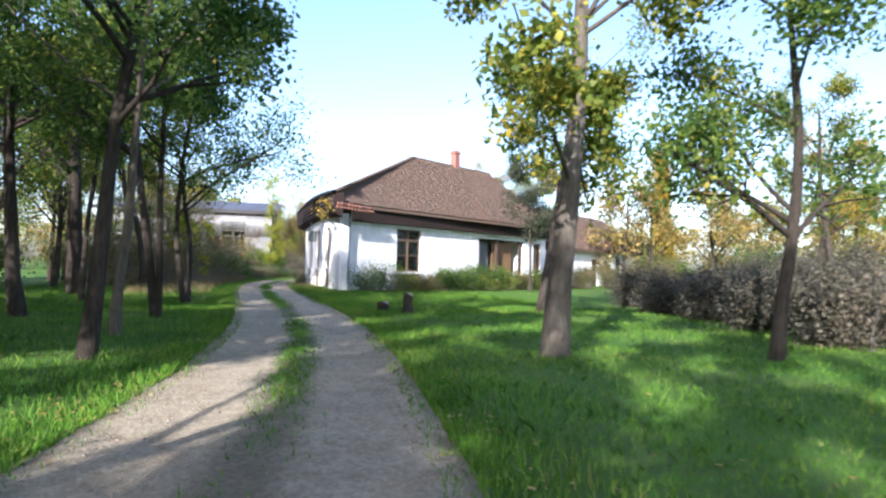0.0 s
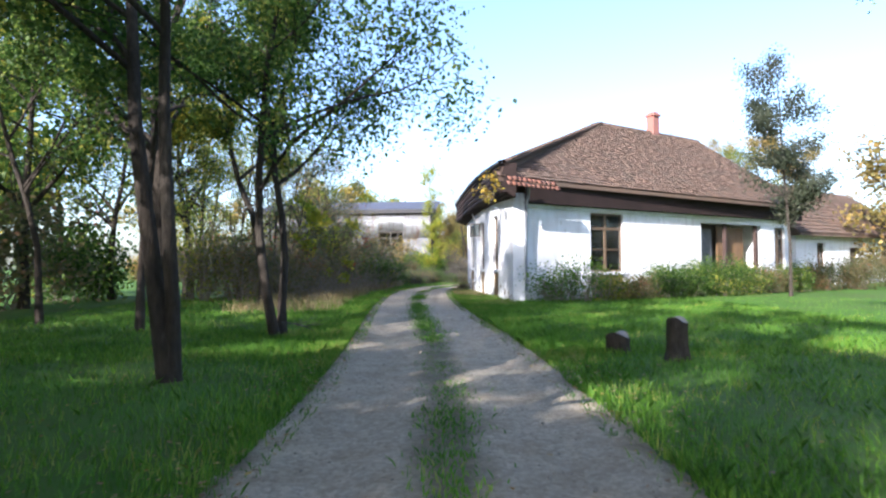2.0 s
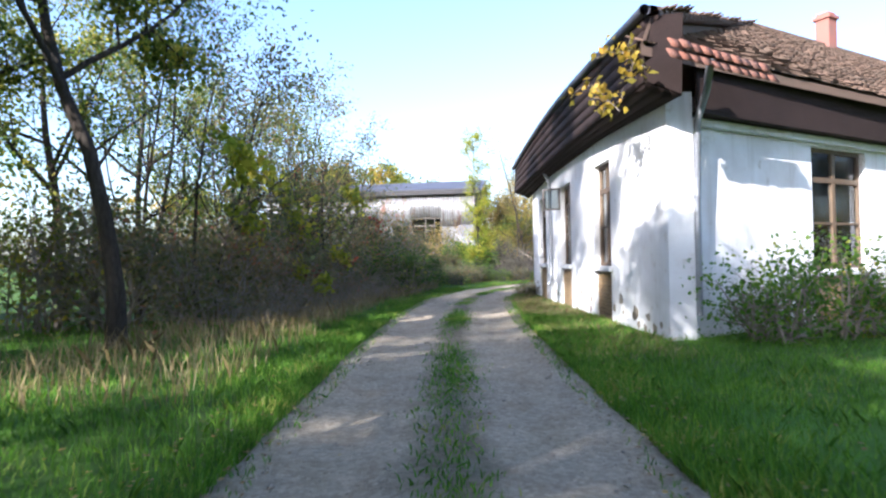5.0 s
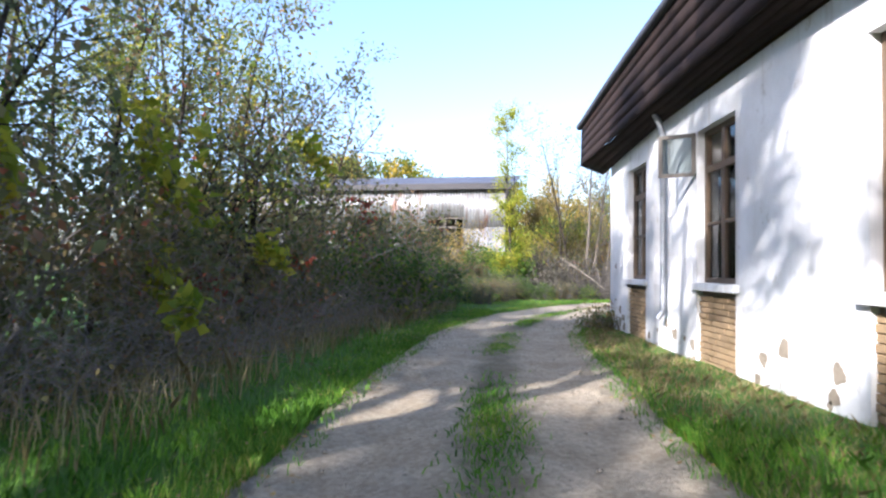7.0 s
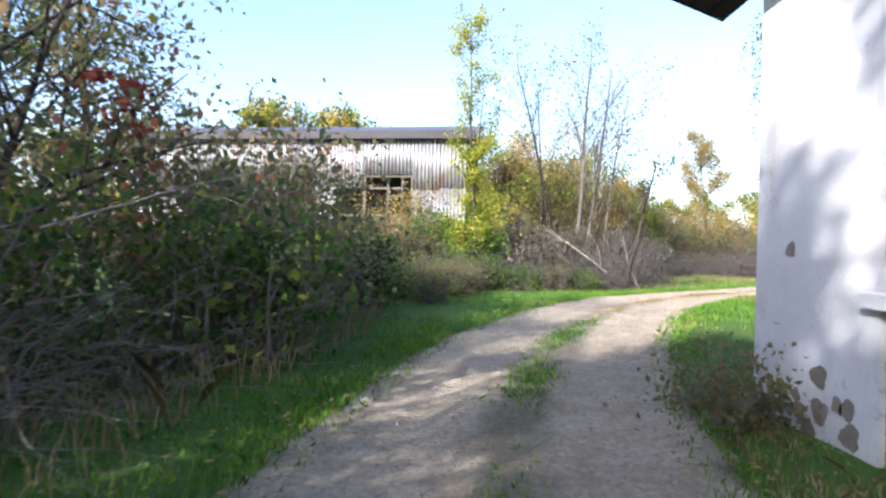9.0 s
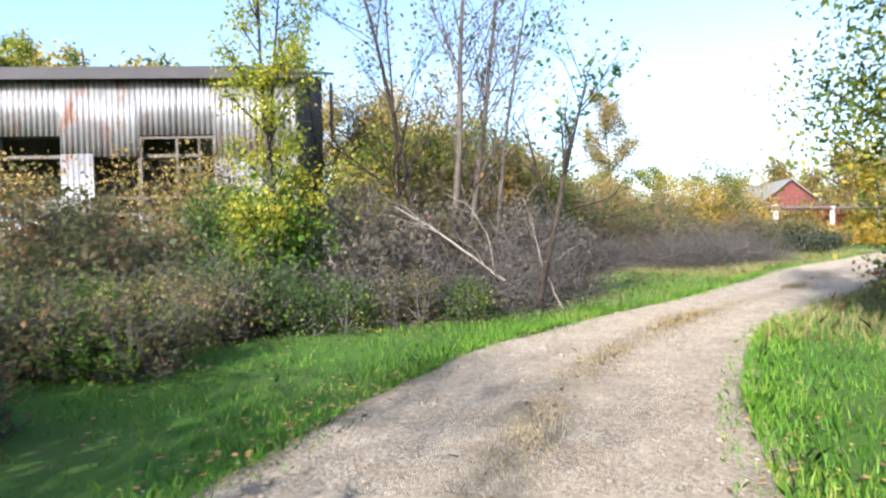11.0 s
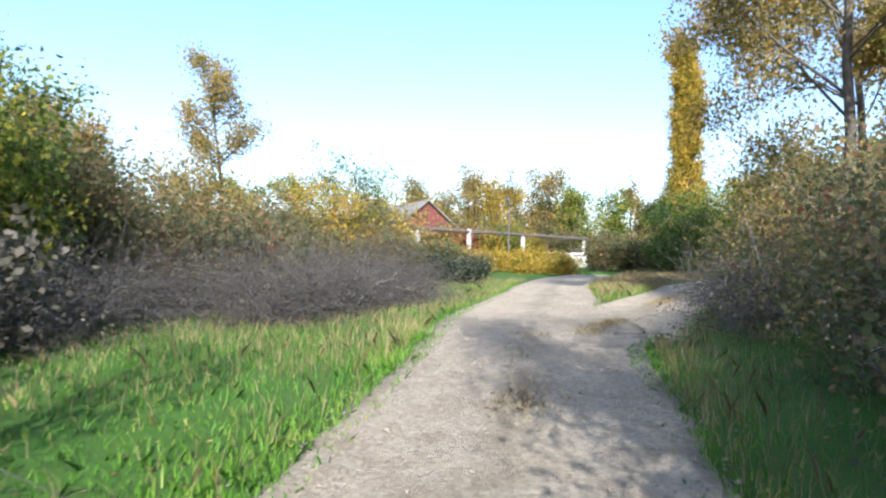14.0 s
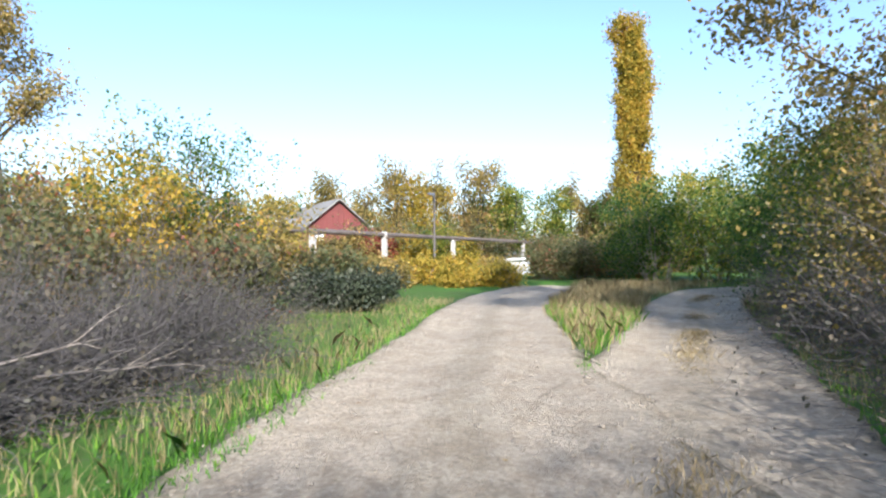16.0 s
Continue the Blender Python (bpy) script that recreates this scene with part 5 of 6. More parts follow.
drooping(68, [(8.82, 50.38, 1.5), (9.43, 50.73, 1.67), (10.0, 51.05, 1.78), (10.37, 51.25, 1.89), (10.74, 51.46, 2.22), (10.95, 51.57, 2.4)], 0.015, 9, 45, 0.05)
drooping(69, [(8.92, 50.36, 2.1), (9.49, 50.76, 2.43), (10.0, 51.05, 2.5), (10.56, 51.36, 2.4), (10.87, 51.53, 2.31), (11.25, 51.75, 2.36)], 0.011, 13, 110, 0.055)
drooping(70, [(8.75, 50.4, 1.2), (9.5, 50.8, 1.45), (10.2, 51.2, 1.5), (10.78, 51.48, 1.57), (11.13, 51.67, 1.64), (11.5, 51.85, 1.75)], 0.010, 12, 160, 0.055)

for k, (x, y, h) in enumerate(((6.6, 53.8, 2.7), (7.4, 53.0, 2.3), (8.6, 53.2, 2.5), (9.6, 54.0, 2.3), (10.4, 55.6, 2.4), (6.0, 55.4, 3.0))):
    place(bush_kind(240 + k, h, L_HEAP, 700, "tall tangle of bare grey twigs at the bend", wood=M_TWIG_SHADE, group="bare shrubs at the bend", stem_spread=0.6, stems=12, leaf_spread=0.15, kids=(7, 10)), x, y, k * 59)

for k, (x, y, h, leaf) in enumerate(((8.4, 58.4, 3.8, L_LIGHT), (10.4, 58.8, 3.8, L_OCHRE), (12.4, 60.8, 3.8, L_LIGHT), (14.2, 63.4, 3.8, L_BRUSH), (9.6, 64.6, 6.2, L_OCHRE), (7.3, 58.8, 4.4, L_LIGHT), (8.7, 60.6, 4.8, L_YELLOW), (6.8, 63.4, 6.6, L_OCHRE), (7.2, 73.5, 9.0, L_OCHRE), (10.2, 74.5, 9.4, L_YELLOW), (13.4, 75.5, 8.6, L_LIGHT), (8.4, 65.8, 7.0, L_YELLOW))):
    tree_of(x, y, 140 + k, h, 0.06, leaf, 8500 if h < 5 else 8000 if h < 8 else 11000, "soft yellow-green tree behind the bare stems", group="autumn trees at the bend", stems=5, stem_spread=0.9, stem_lean=0.18, spread=0.7, ratio=0.3, low=0.8, attach=0.1, levels=2, kids=(8, 11), kids2=(5, 7), leaf_size=0.115 if h < 8 else 0.16, leaf_spread=0.3 if h < 8 else 0.4)

# ---- left side of the last stretch ----
LEFT_ROW = [
    (13.0, 62.0, 3.0, L_BRUSH, 9000, "brown-green bush beyond the brushwood"), (15.2, 64.0, 3.2, L_BRUSH, 8000, "dull olive bush beyond the brushwood"),
    (17.5, 66.5, 3.8, L_OCHRE, 9000, "ochre bush beyond the brushwood"), (20.7, 67.6, 3.2, L_BRUSH, 8000, "dull olive bush beyond the brushwood"),
    (23.2, 67.4, 4.3, L_YELLOW, 12000, "golden yellow bush in full autumn colour"), (24.6, 67.4, 5.0, L_DEEP, 5000, "dark green upright bush"),
    (26.4, 68.0, 3.1, L_OCHRE, 8000, "ochre bush beside the dark green one"), (28.2, 70.8, 3.0, L_OCHRE, 8000, "pale ochre bush among other bushes"),
    (30.6, 73.0, 2.4, L_YELLOW, 8000, "yellow bush before the red barn"), (31.0, 70.0, 1.5, L_BRUSH, 6000, "brown scrub below the pipeline"), (34.0, 70.6, 1.3, L_OCHRE, 6000, "ochre scrub below the pipeline"), (37.0, 71.4, 1.2, L_YELLOW, 6000, "bright yellow scrub below the pipeline"), (40.0, 71.6, 1.3, L_YELLOW, 6000, "bright yellow scrub below the pipeline"), (43.4, 72.0, 1.2, L_OCHRE, 6000, "ochre scrub below the pipeline"), (36.2, 68.2, 0.8, L_YELLOW, 5000, "low orange-yellow bush at the end of the track"), (38.2, 67.9, 0.9, L_YELLOW, 5000, "low orange-yellow bush at the end of the track"), (42.0, 77.0, 3.0, L_YELLOW, 9000, "yellow bush behind the pipeline"), (45.0, 77.5, 3.2, L_LIGHT, 9000, "yellow-green bush behind the pipeline"), (48.0, 78.0, 3.0, L_YELLOW, 9000, "yellow bush behind the pipeline"), (44.6, 69.3, 2.2, L_BRUSH, 9000, "tangled brown scrub before the poplar"), (47.0, 68.4, 2.5, L_BRUSH, 9000, "tangled brown scrub before the poplar"), (49.4, 67.6, 2.4, L_BRUSH, 9000, "tangled brown scrub before the poplar"), (16.0, 62.0, 2.1, L_BRUSH, 8000, "brown-green bramble behind the brushwood"),
    (18.5, 63.2, 2.2, L_BRUSH, 8000, "olive bramble behind the brushwood"), (21.0, 64.2, 2.0, L_BRUSH, 8000, "olive bramble behind the brushwood"),
    (23.6, 64.2, 1.6, L_BRUSH, 8000, "dark bramble behind the brushwood"), (26.3, 64.4, 0.85, L_DARK, 12000, "low dark green ivy mound"), (28.2, 65.4, 0.8, L_DARK, 12000, "low dark green ivy mound"),
    (38.6, 76.5, 2.6, L_RED, 8000, "dark red shrub beside the barn"), (35.0, 74.5, 2.4, L_OCHRE, 7000, "orange shrub before the barn"),
]
for k, (x, y, h, leaf, n, label) in enumerate(LEFT_ROW):
    place(bush_kind(300 + k, h, leaf, n, label, group="bushes along the last stretch", stem_spread=0.35 if "upright" in label else 0.4 + 0.13 * h + (0.5 if h < 1.6 else 0), stems=9 + int(h), leaf_spread=0.10 if "upright" in label else 0.14 + 0.025 * h, leaf_size=0.10 if y < 68 else 0.13), x, y, k * 61)
tree_of(22.6, 74.2, 80, 9.3, 0.09, L_OCHRE, 11000, "tall slender birch-like tree in thin yellow leaf", spread=0.6, ratio=0.29, attach=0.16, low=1.2, kids=(15, 19), kids2=(5, 7), bend=0.05, leaf_size=0.12, leaf_spread=0.26)
for k, (x, y, h) in enumerate(((14.6, 70.5, 5.4), (16.8, 72.0, 5.2), (11.5, 66.5, 5.0), (8.0, 65.0, 5.0))):
    tree_of(x, y, 81 + k, h, 0.09, L_OCHRE, 7000, "tall thin tree in sparse ochre leaf", spread=0.55, ratio=0.35, low=1.2, kids=(6, 9), leaf_size=0.13, leaf_spread=0.28, group="tall thin trees")
tree_of(-6.0, 69.0, 86, 9.5, 0.15, L_LIGHT, 9000, "yellow-green tree rising behind the shed", low=2.0, leaf_size=0.14)

# ---- right side of the last stretch ----
RIGHT = "tall trees on the outer side of the bend"
RIGHT_TREES = ((25.0, 52.2, 11.0, L_OCHRE, 18000, 0.36, 0.85), (29.4, 52.6, 11.5, L_OCHRE, 36000, 0.46, 1.0), (34.5, 53.0, 10.5, L_OCHRE, 24000, 0.42, 0.8), (27.6, 47.6, 10.0, L_LIGHT, 12000, 0.45, 0.9))
for k, (x, y, h, leaf, n, ratio, wide) in enumerate(RIGHT_TREES):
    tree_of(x, y, 92 + k, h, 0.13, leaf, n, "tall tree in thin yellowing leaf beside the track", group=RIGHT, spread=wide, ratio=ratio, low=1.3 if k else 2.2, attach=0.15, kids=(6, 9), leaf_size=0.10, leaf_spread=0.24, thick=0.6, bark=M_BARK_MID)
for k, (x, y, h, leaf, n, lean) in enumerate(((11.9, 46.1, 7.2, L_LIGHT, 42000, 0.17), (12.9, 43.9, 6.0, L_OCHRE, 15000, 0.2))):
    tree_of(x, y, 110 + k, h, 0.07, leaf, n, "dense many-stemmed tree in olive and yellowing leaf", group="leafy trees inside the bend", stems=6, stem_spread=0.9, stem_lean=lean, spread=0.85, ratio=0.3, low=0.9, attach=0.1, levels=2, kids=(9, 12), kids2=(5, 8), leaf_size=0.075, leaf_spread=0.30)
RIGHT_ROW = [
    (13.8, 48.2, 0.9, L_BRUSH, 6500, "low olive bush at the track's edge"), (15.6, 49.2, 1.5, L_BRUSH, 6000, "dry brown bush at the track's edge"), (17.8, 50.0, 2.3, L_BRUSH, 9000, "dark tangled bush at the track's edge"), (20.6, 51.4, 2.9, L_BRUSH, 11000, "dark tangled bush at the track's edge"),
    (23.2, 51.6, 3.2, L_OCHRE, 12000, "ochre-brown tangled bush at the track's edge"), (26.2, 52.7, 3.8, L_OCHRE, 13000, "ochre-brown tangled bush at the side track"), (29.6, 54.0, 4.2, L_LIGHT, 14000, "yellow-green tangled bush at the side track"),
    (33.0, 55.4, 4.4, L_DEEP, 14000, "dark green bush at the side track"), (37.0, 56.6, 4.6, L_DEEP, 14000, "dark green bush at the side track"), (41.5, 57.5, 5.0, L_LIGHT, 13000, "tall green-yellow bush at the side track"),
    (44.6, 63.6, 4.6, L_DEEP, 13000, "dark green bush where the side track turns away"), (46.4, 61.6, 5.6, L_LIGHT, 14000, "tall green-yellow bush where the side track turns away"), (47.6, 59.2, 5.2, L_DEEP, 13000, "dark green bush where the side track turns away"),
    (13.0, 46.3, 1.9, L_LIGHT, 9000, "green-yellow bush on the grassy bank"), (11.4, 44.2, 1.6, L_LIGHT, 7000, "green-yellow bush on the grassy bank"), (13.8, 46.6, 2.6, L_OCHRE, 9000, "ochre bush on the grassy bank"),
]
for k, (x, y, h, leaf, n, label) in enumerate(RIGHT_ROW):
    place(bush_kind(400 + k, h, leaf, n, label, group="bushes on the outer side of the bend", stem_spread=0.4 + 0.13 * h, stems=9 + int(h), leaf_spread=0.14 + 0.025 * h, leaf_size=0.07 if x < 36 else 0.13, wood=M_TWIG), x, y, k * 53)

# soft autumn trees behind the pipeline
for k, (x, y, h, leaf) in enumerate(((49.3, 85.1, 8.3, L_OCHRE), (51.1, 83.1, 7.0, L_YELLOW), (53.2, 80.5, 8.2, L_OCHRE), (55.6, 79.6, 7.0, L_LIGHT), (60.3, 78.9, 7.2, L_LIGHT), (57.6, 82.5, 6.2, L_OCHRE), (46.0, 86.5, 7.4, L_OCHRE), (64.0, 76.0, 6.0, L_OCHRE))):
    tree_of(x, y, 130 + k, h, 0.09, leaf, 7000, "slender tree in soft yellow autumn leaf behind the pipeline", group="autumn trees behind the pipeline", stems=6, stem_spread=1.0, stem_lean=0.16, spread=0.7, ratio=0.3, low=0.8, attach=0.1, levels=2, kids=(8, 11), kids2=(5, 7), leaf_size=0.20, leaf_spread=0.36)

# Lombardy poplar
tree_of(60.5, 70.8, 99, 18.6, 0.30, L_YELLOW, 52000, "tall narrow poplar in golden leaf", spread=0.40, ratio=0.175, attach=0.05, bend=0.022, rise=0.05, kids2=(4, 6), levels=2, kids=(110, 130), leaf_spread=0.30, leaf_size=0.20, low=1.2, name="poplar")

# bushes against the front of the house
for k, (s, d, h, leaf, n) in enumerate(((0.9, -0.9, 1.25, L_GREEN, 1500), (1.9, -1.1, 1.55, L_GREEN, 1900), (2.9, -1.3, 1.0, L_LIGHT, 2200), (4.2, -1.3, 0.85, L_BRUSH, 4000), (5.2, -1.5, 1.0, L_DEEP, 4500), (6.3, -1.3, 1.15, L_DEEP, 5000), (7.5, -1.4, 1.4, L_DEEP, 6500), (8.8, -1.6, 1.5, L_DEEP, 7000), (10.2, -1.8, 1.3, L_DEEP, 6000), (11.8, -1.8, 1.1, L_BRUSH, 6000),
                                        (13.6, -2.0, 1.2, L_DEEP, 6000), (15.6, -2.2, 1.3, L_BRUSH, 6000), (18.0, -2.6, 1.5, L_BRUSH, 7000), (21.0, -3.0, 1.8, L_BRUSH, 7000), (24.5, -3.4, 2.2, L_BRUSH, 8000), (28.0, -4.0, 2.4, L_BRUSH, 8000))):
    p = HA + HU * s + HN * d
    place(bush_kind(500 + k, h, leaf, n, "bush growing against the front of the house" if s < 17 else "brown bramble hedge before the outbuilding", group="bushes before the house", stem_spread=0.5, stems=10, leaf_size=0.075), p.x, p.y, k * 71)
for k, (x, y, h) in enumerate(((11.0, 6.2, 1.35), (11.8, 8.6, 1.45), (12.6, 11.1, 1.4), (13.4, 13.6, 1.4), (14.2, 16.2, 1.5), (12.4, 4.0, 1.5), (13.0, 1.5, 1.6), (15.5, 9.0, 2.0), (16.2, 6.2, 2.3), (18.5, 12.5, 2.6), (14.0, 13.5, 1.4), (21.0, 18.0, 2.6), (13.0, 4.0, 1.8), (18.0, 2.0, 2.4))):
    place(bush_kind(520 + k, h, L_HEAP, 7000, "grey-brown bramble bush at the lawn's edge", group="brambles at the lawn's edge", wood=M_TWIG_SHADE, stem_spread=0.9, stems=12), x, y, k * 33)
place(bush_kind(530, 0.38, L_BRUSH, 1800, "small bush at the back corner of the house", stem_spread=0.35, leaf_size=0.06), 4.95, 37.6)

# ---- distant woods ----
WOODS = "distant wood"
kinds = [make_tree("tree", 600 + k, h, 0.14, leaf, 0.24, n, M_BARK, label, low=0.5, attach=0.12, levels=3, spread=0.85, ratio=0.5, kids=(5, 8), leaf_spread=0.3, group=WOODS) for k, (h, leaf, n, label) in enumerate((
    (8.0, L_LIGHT, 3600, "yellow-green tree of the distant wood"), (7.0, L_DEEP, 3600, "green tree of the distant wood"), (8.5, L_OCHRE, 3200, "ochre tree of the distant wood"), (9.0, L_YELLOW, 3400, "golden tree of the distant wood")))]
low_kinds = [make_tree("bush", 610 + k, h, 0.03, leaf, 0.17, n, M_TWIG, label, "bush", stems=14, stem_spread=1.2, stem_lean=0.3, attach=0.1, levels=2, spread=1.0, ratio=0.5, bend=0.2, kids=(5, 8), leaf_spread=0.35, rise=0.0, group=WOODS) for k, (h, leaf, n, label) in enumerate((
    (3.0, L_BRUSH, 5200, "brown undergrowth of the distant wood"), (2.6, L_DEEP, 5200, "dark green undergrowth of the distant wood"), (3.0, L_OCHRE, 5000, "ochre undergrowth of the distant wood")))]
_used = set()
R_ = random.Random(77)


def scatter(kind_list, spots, lo, hi):
    for x, y, k in spots:
        src = kind_list[k % len(kind_list)]
        s = R_.uniform(lo, hi)
        if src.name not in _used:
            _used.add(src.name)
            place(src, x, y, R_.uniform(0, 360), s)
        else:
            again(src, x, y, R_.uniform(0, 360), s)


grove = [(-13 + R_.uniform(-2, 2), y, R_.choice((0, 1, 1))) for y in range(-6, 37, 4)] + [(-24 + R_.uniform(-3, 3), y, R_.choice((0, 1, 0, 3))) for y in range(-8, 24, 7)]
grove += [(x, 77 + R_.uniform(-3, 4), R_.choice((0, 2, 2, 3))) for x in range(-26, 6, 5)]
grove += [(70 + R_.uniform(-4, 6), y, R_.choice((0, 2, 3))) for y in range(20, 90, 7)] + [(x, 40 + R_.uniform(-2, 2), R_.choice((0, 1, 2))) for x in range(30, 62, 5)]
grove += [(46 + R_.uniform(-3, 3), y, R_.choice((0, 2, 1))) for y in range(-6, 36, 6)] + [(x, -16 + R_.uniform(-3, 3), R_.choice((0, 1))) for x in range(-20, 40, 6)]
scatter(kinds, grove, 0.85, 1.25)
scatter(kinds, [(x, 95 + R_.uniform(-4, 4), R_.choice((2, 3, 0))) for x in range(14, 76, 5)], 0.6, 0.85)
under = [(-9.5 + R_.uniform(-1.2, 1.2), y, R_.choice((0, 1))) for y in range(0, 34, 5)] + [(x, 66.5 + R_.uniform(-1.5, 1.5), R_.choice((0, 2))) for x in range(-22, -6, 4)]
under += [(x, 79 + R_.uniform(-2, 2), R_.choice((0, 2))) for x in range(6, 70, 4)] + [(60 + R_.uniform(-3, 3), y, R_.choice((0, 2, 1))) for y in range(44, 80, 4)]
under += [(x, 52 + R_.uniform(-2, 2), R_.choice((0, 1))) for x in range(40, 62, 4)] + [(51.5, 68.0, 2), (47.5, 66.0, 2)]
under += [(36 + R_.uniform(-3, 3), y, R_.choice((0, 1, 2))) for y in range(-4, 34, 4)]
scatter(low_kinds, under, 0.8, 1.2)

# ---- the barn, the pipeline and other far things ----
def make_barn():
    m = pose(42.1, 82.6, 0, 0, 0, -20)
    barn = empty("barn", m, label="small red boarded barn with a grey felt roof", category="barn")
    W, L, H, P = 4.3, 8.0, 3.0, 4.75
    bm = bmesh.new()
    for y in (0.0, L):
        a = [bm.verts.new(p) for p in ((-W / 2, y, 0), (W / 2, y, 0), (W / 2, y, H), (0, y, P), (-W / 2, y, H))]
        if y == 0:
            f0 = a
            bm.faces.new(a)
        else:
            bm.faces.new(a[::-1])
            for i in range(5):
                if i not in (2, 3):
                    bm.faces.new([f0[(i + 1) % 5], f0[i], a[i], a[(i + 1) % 5]])
    bmesh.ops.recalc_face_normals(bm, faces=bm.faces[:])
    part("wall", bm, M_REDWALL, barn, "dull red wall")
    for s in (-1, 1):
        bm = bmesh.new()
        q = [(0, -0.35, P + 0.06), (s * (W / 2 + 0.3), -0.35, H - 0.19), (s * (W / 2 + 0.3), L + 0.3, H - 0.19), (0, L + 0.3, P + 0.06)]
        t = [bm.verts.new((x, y, z + 0.09)) for x, y, z in q]
        l = [bm.verts.new(p) for p in q]
        bm.faces.new(t)
        bm.faces.new(l[::-1])
        for k in range(4):
            bm.faces.new([l[k], l[(k + 1) % 4], t[(k + 1) % 4], t[k]])
        bmesh.ops.recalc_face_normals(bm, faces=bm.faces[:])
        part("roof_slope", bm, M_GREYROOF, barn, "grey felt roof slope")
    for k in range(12):
        x = -W / 2 + 0.1 + k * 0.345
        top = min(P, H + (P - H) * (1 - abs(x + 0.12) / (W / 2))) - 0.12
        part("board", one_box(x, x + 0.30, -0.03, -0.004, 0.1, top), M_REDWALL, barn)
    part("window", one_box(-1.45, -0.95, -0.05, -0.032, 2.3, 2.9), M_WHITE, barn, "small white-framed window")


make_barn()


def make_pipeline():
    line = empty("pipeline", label="rusty lagged steam pipe carried on concrete posts", category="pipe")
    a, b = Vector((20.0, 70.6, 2.30)), Vector((74.0, 81.0, 2.30))
    d = (b - a).normalized()
    side = Vector((-d.y, d.x, 0))
    for off, r, z in ((0.0, 0.10, 0.0), (0.26, 0.075, 0.06)):
        n = 60
        pts = [a.lerp(b, k / n) + side * off + Vector((0, 0, z + 0.03 * lump(k * 0.7, off, 1.0, 4.0))) for k in range(n + 1)]
        v, f = tubes([(pts, [r + 0.012 * lump(k * 1.3, 0, 1.0, 8.0 + off) for k in range(n + 1)])], 9)
        raw("pipe", v, f, M_PIPE, line, smooth=True)
    for k, s in enumerate((12.8, 17.9, 24.9, 36.0, 48.0)):
        p = a + d * s
        o = part("post", one_box(-0.115, 0.115, -0.10, 0.10, -0.2, 2.22 if k != 1 else 2.45, bevel=0.015), M_CONC, line, "pale concrete post")
        o.matrix_world = pose(p.x, p.y, 0, 0, 0, 11)
        o = part("bracket", one_box(-0.34, 0.34, -0.05, 0.05, 2.14, 2.21), M_PIPE, line)
        o.matrix_world = pose(p.x - side.x * 0.1, p.y - side.y * 0.1, 0, 0, 0, 101)


make_pipeline()


def make_pole(x, y, h):
    pole = empty("utility_pole", pose(x, y, 0), label="thin grey utility pole with a small lamp arm", category="pole")
    v, f = tubes([([(0, 0, -0.3), (0, 0, h / 2), (0, 0, h)], [0.07, 0.06, 0.05])], 10)
    raw("shaft", v, f, M_WOOD_G, pole, smooth=True)
    v, f = tubes([([(0, 0, h - 0.4), (-0.3, -0.2, h - 0.15), (-0.7, -0.45, h - 0.1)], [0.03, 0.03, 0.03])], 7)
    raw("arm", v, f, M_TIN, pole, smooth=True)
    part("lamp_head", one_box(-1.0, -0.62, -0.58, -0.42, h - 0.16, h - 0.06, bevel=0.02), M_TIN, pole, "small lamp head")


make_pole(40.2, 73.1, 4.4)
make_pole(72.0, 92.0, 9.0)
make_pole(-2.0, 92.0, 9.5)


def make_wires(name, a, b, sag, label, count=2):
    root = empty(name, label=label, category="wire")
    for k in range(count):
        pts = [Vector(a).lerp(Vector(b), t / 20) + Vector((0, 0, -sag * 4 * (t / 20) * (1 - t / 20) - 0.35 * k)) for t in range(21)]
        v, f = tubes([(pts, [0.012] * 21)], 5)
        raw("strand", v, f, M_WOOD_D, root)


make_wires("overhead_wire", (40.2, 73.1, 4.3), (72.0, 92.0, 8.8), 0.6, "pair of thin black overhead wires")
make_wires("overhead_wire", (-2.0, 92.0, 9.3), (-60, 75.0, 9.0), 0.9, "pair of thin black overhead wires")


def make_hut():
    hut = empty("hut", pose(51.8, 75.0, 0, 0, 0, -52), label="low white hut with a flat roof among bushes", category="hut")
    part("body", one_box(-1.3, 0.5, 0, 2.2, 0, 1.0, bevel=0.02), M_WHITE, hut)
    part("roof", one_box(-1.5, 1.5, -0.3, 2.4, 1.004, 1.1, bevel=0.02), M_WHITE, hut, "pale flat roof slab")
    for x in (1.1, 1.35):
        part("post", one_box(x, x + 0.08, -0.1, -0.02, 0, 1.0), M_WHITE, hut)
    part("door", one_box(-0.9, -0.2, -0.03, -0.004, 0.05, 1.0), M_CONC, hut)


make_hut()


# ---- stumps, dead branches ----
def make_stump(x, y, r, h, seed, label):
    rng = np.random.default_rng(seed)
    n, rows_ = 18, 7
    v = []
    for j in range(rows_):
        f = j / (rows_ - 1)
        for k in range(n):
            a = k / n * 2 * math.pi
            rr = r * (1.35 - 0.45 * min(1, f * 2.2)) * (1 + 0.10 * math.sin(3 * a + seed) + 0.05 * math.sin(7 * a) + rng.normal(0, 0.02))
            v.append((rr * math.cos(a), rr * math.sin(a), -0.1 + f * (h + 0.1) + (0.04 * math.sin(2 * a) if j == rows_ - 1 else 0)))
    f = [(j * n + k, j * n + (k + 1) % n, (j + 1) * n + (k + 1) % n, (j + 1) * n + k) for j in range(rows_ - 1) for k in range(n)]
    root = empty("stump", pose(x, y, 0.02), label=label, category="stump")
    raw("bark", v, f, M_BARK, root, smooth=True)
    bm = bmesh.new()
    bm.faces.new([bm.verts.new(p) for p in v[-n:]])
    part("cut_face", bm, M_DEAD, root, "weathered cut face")


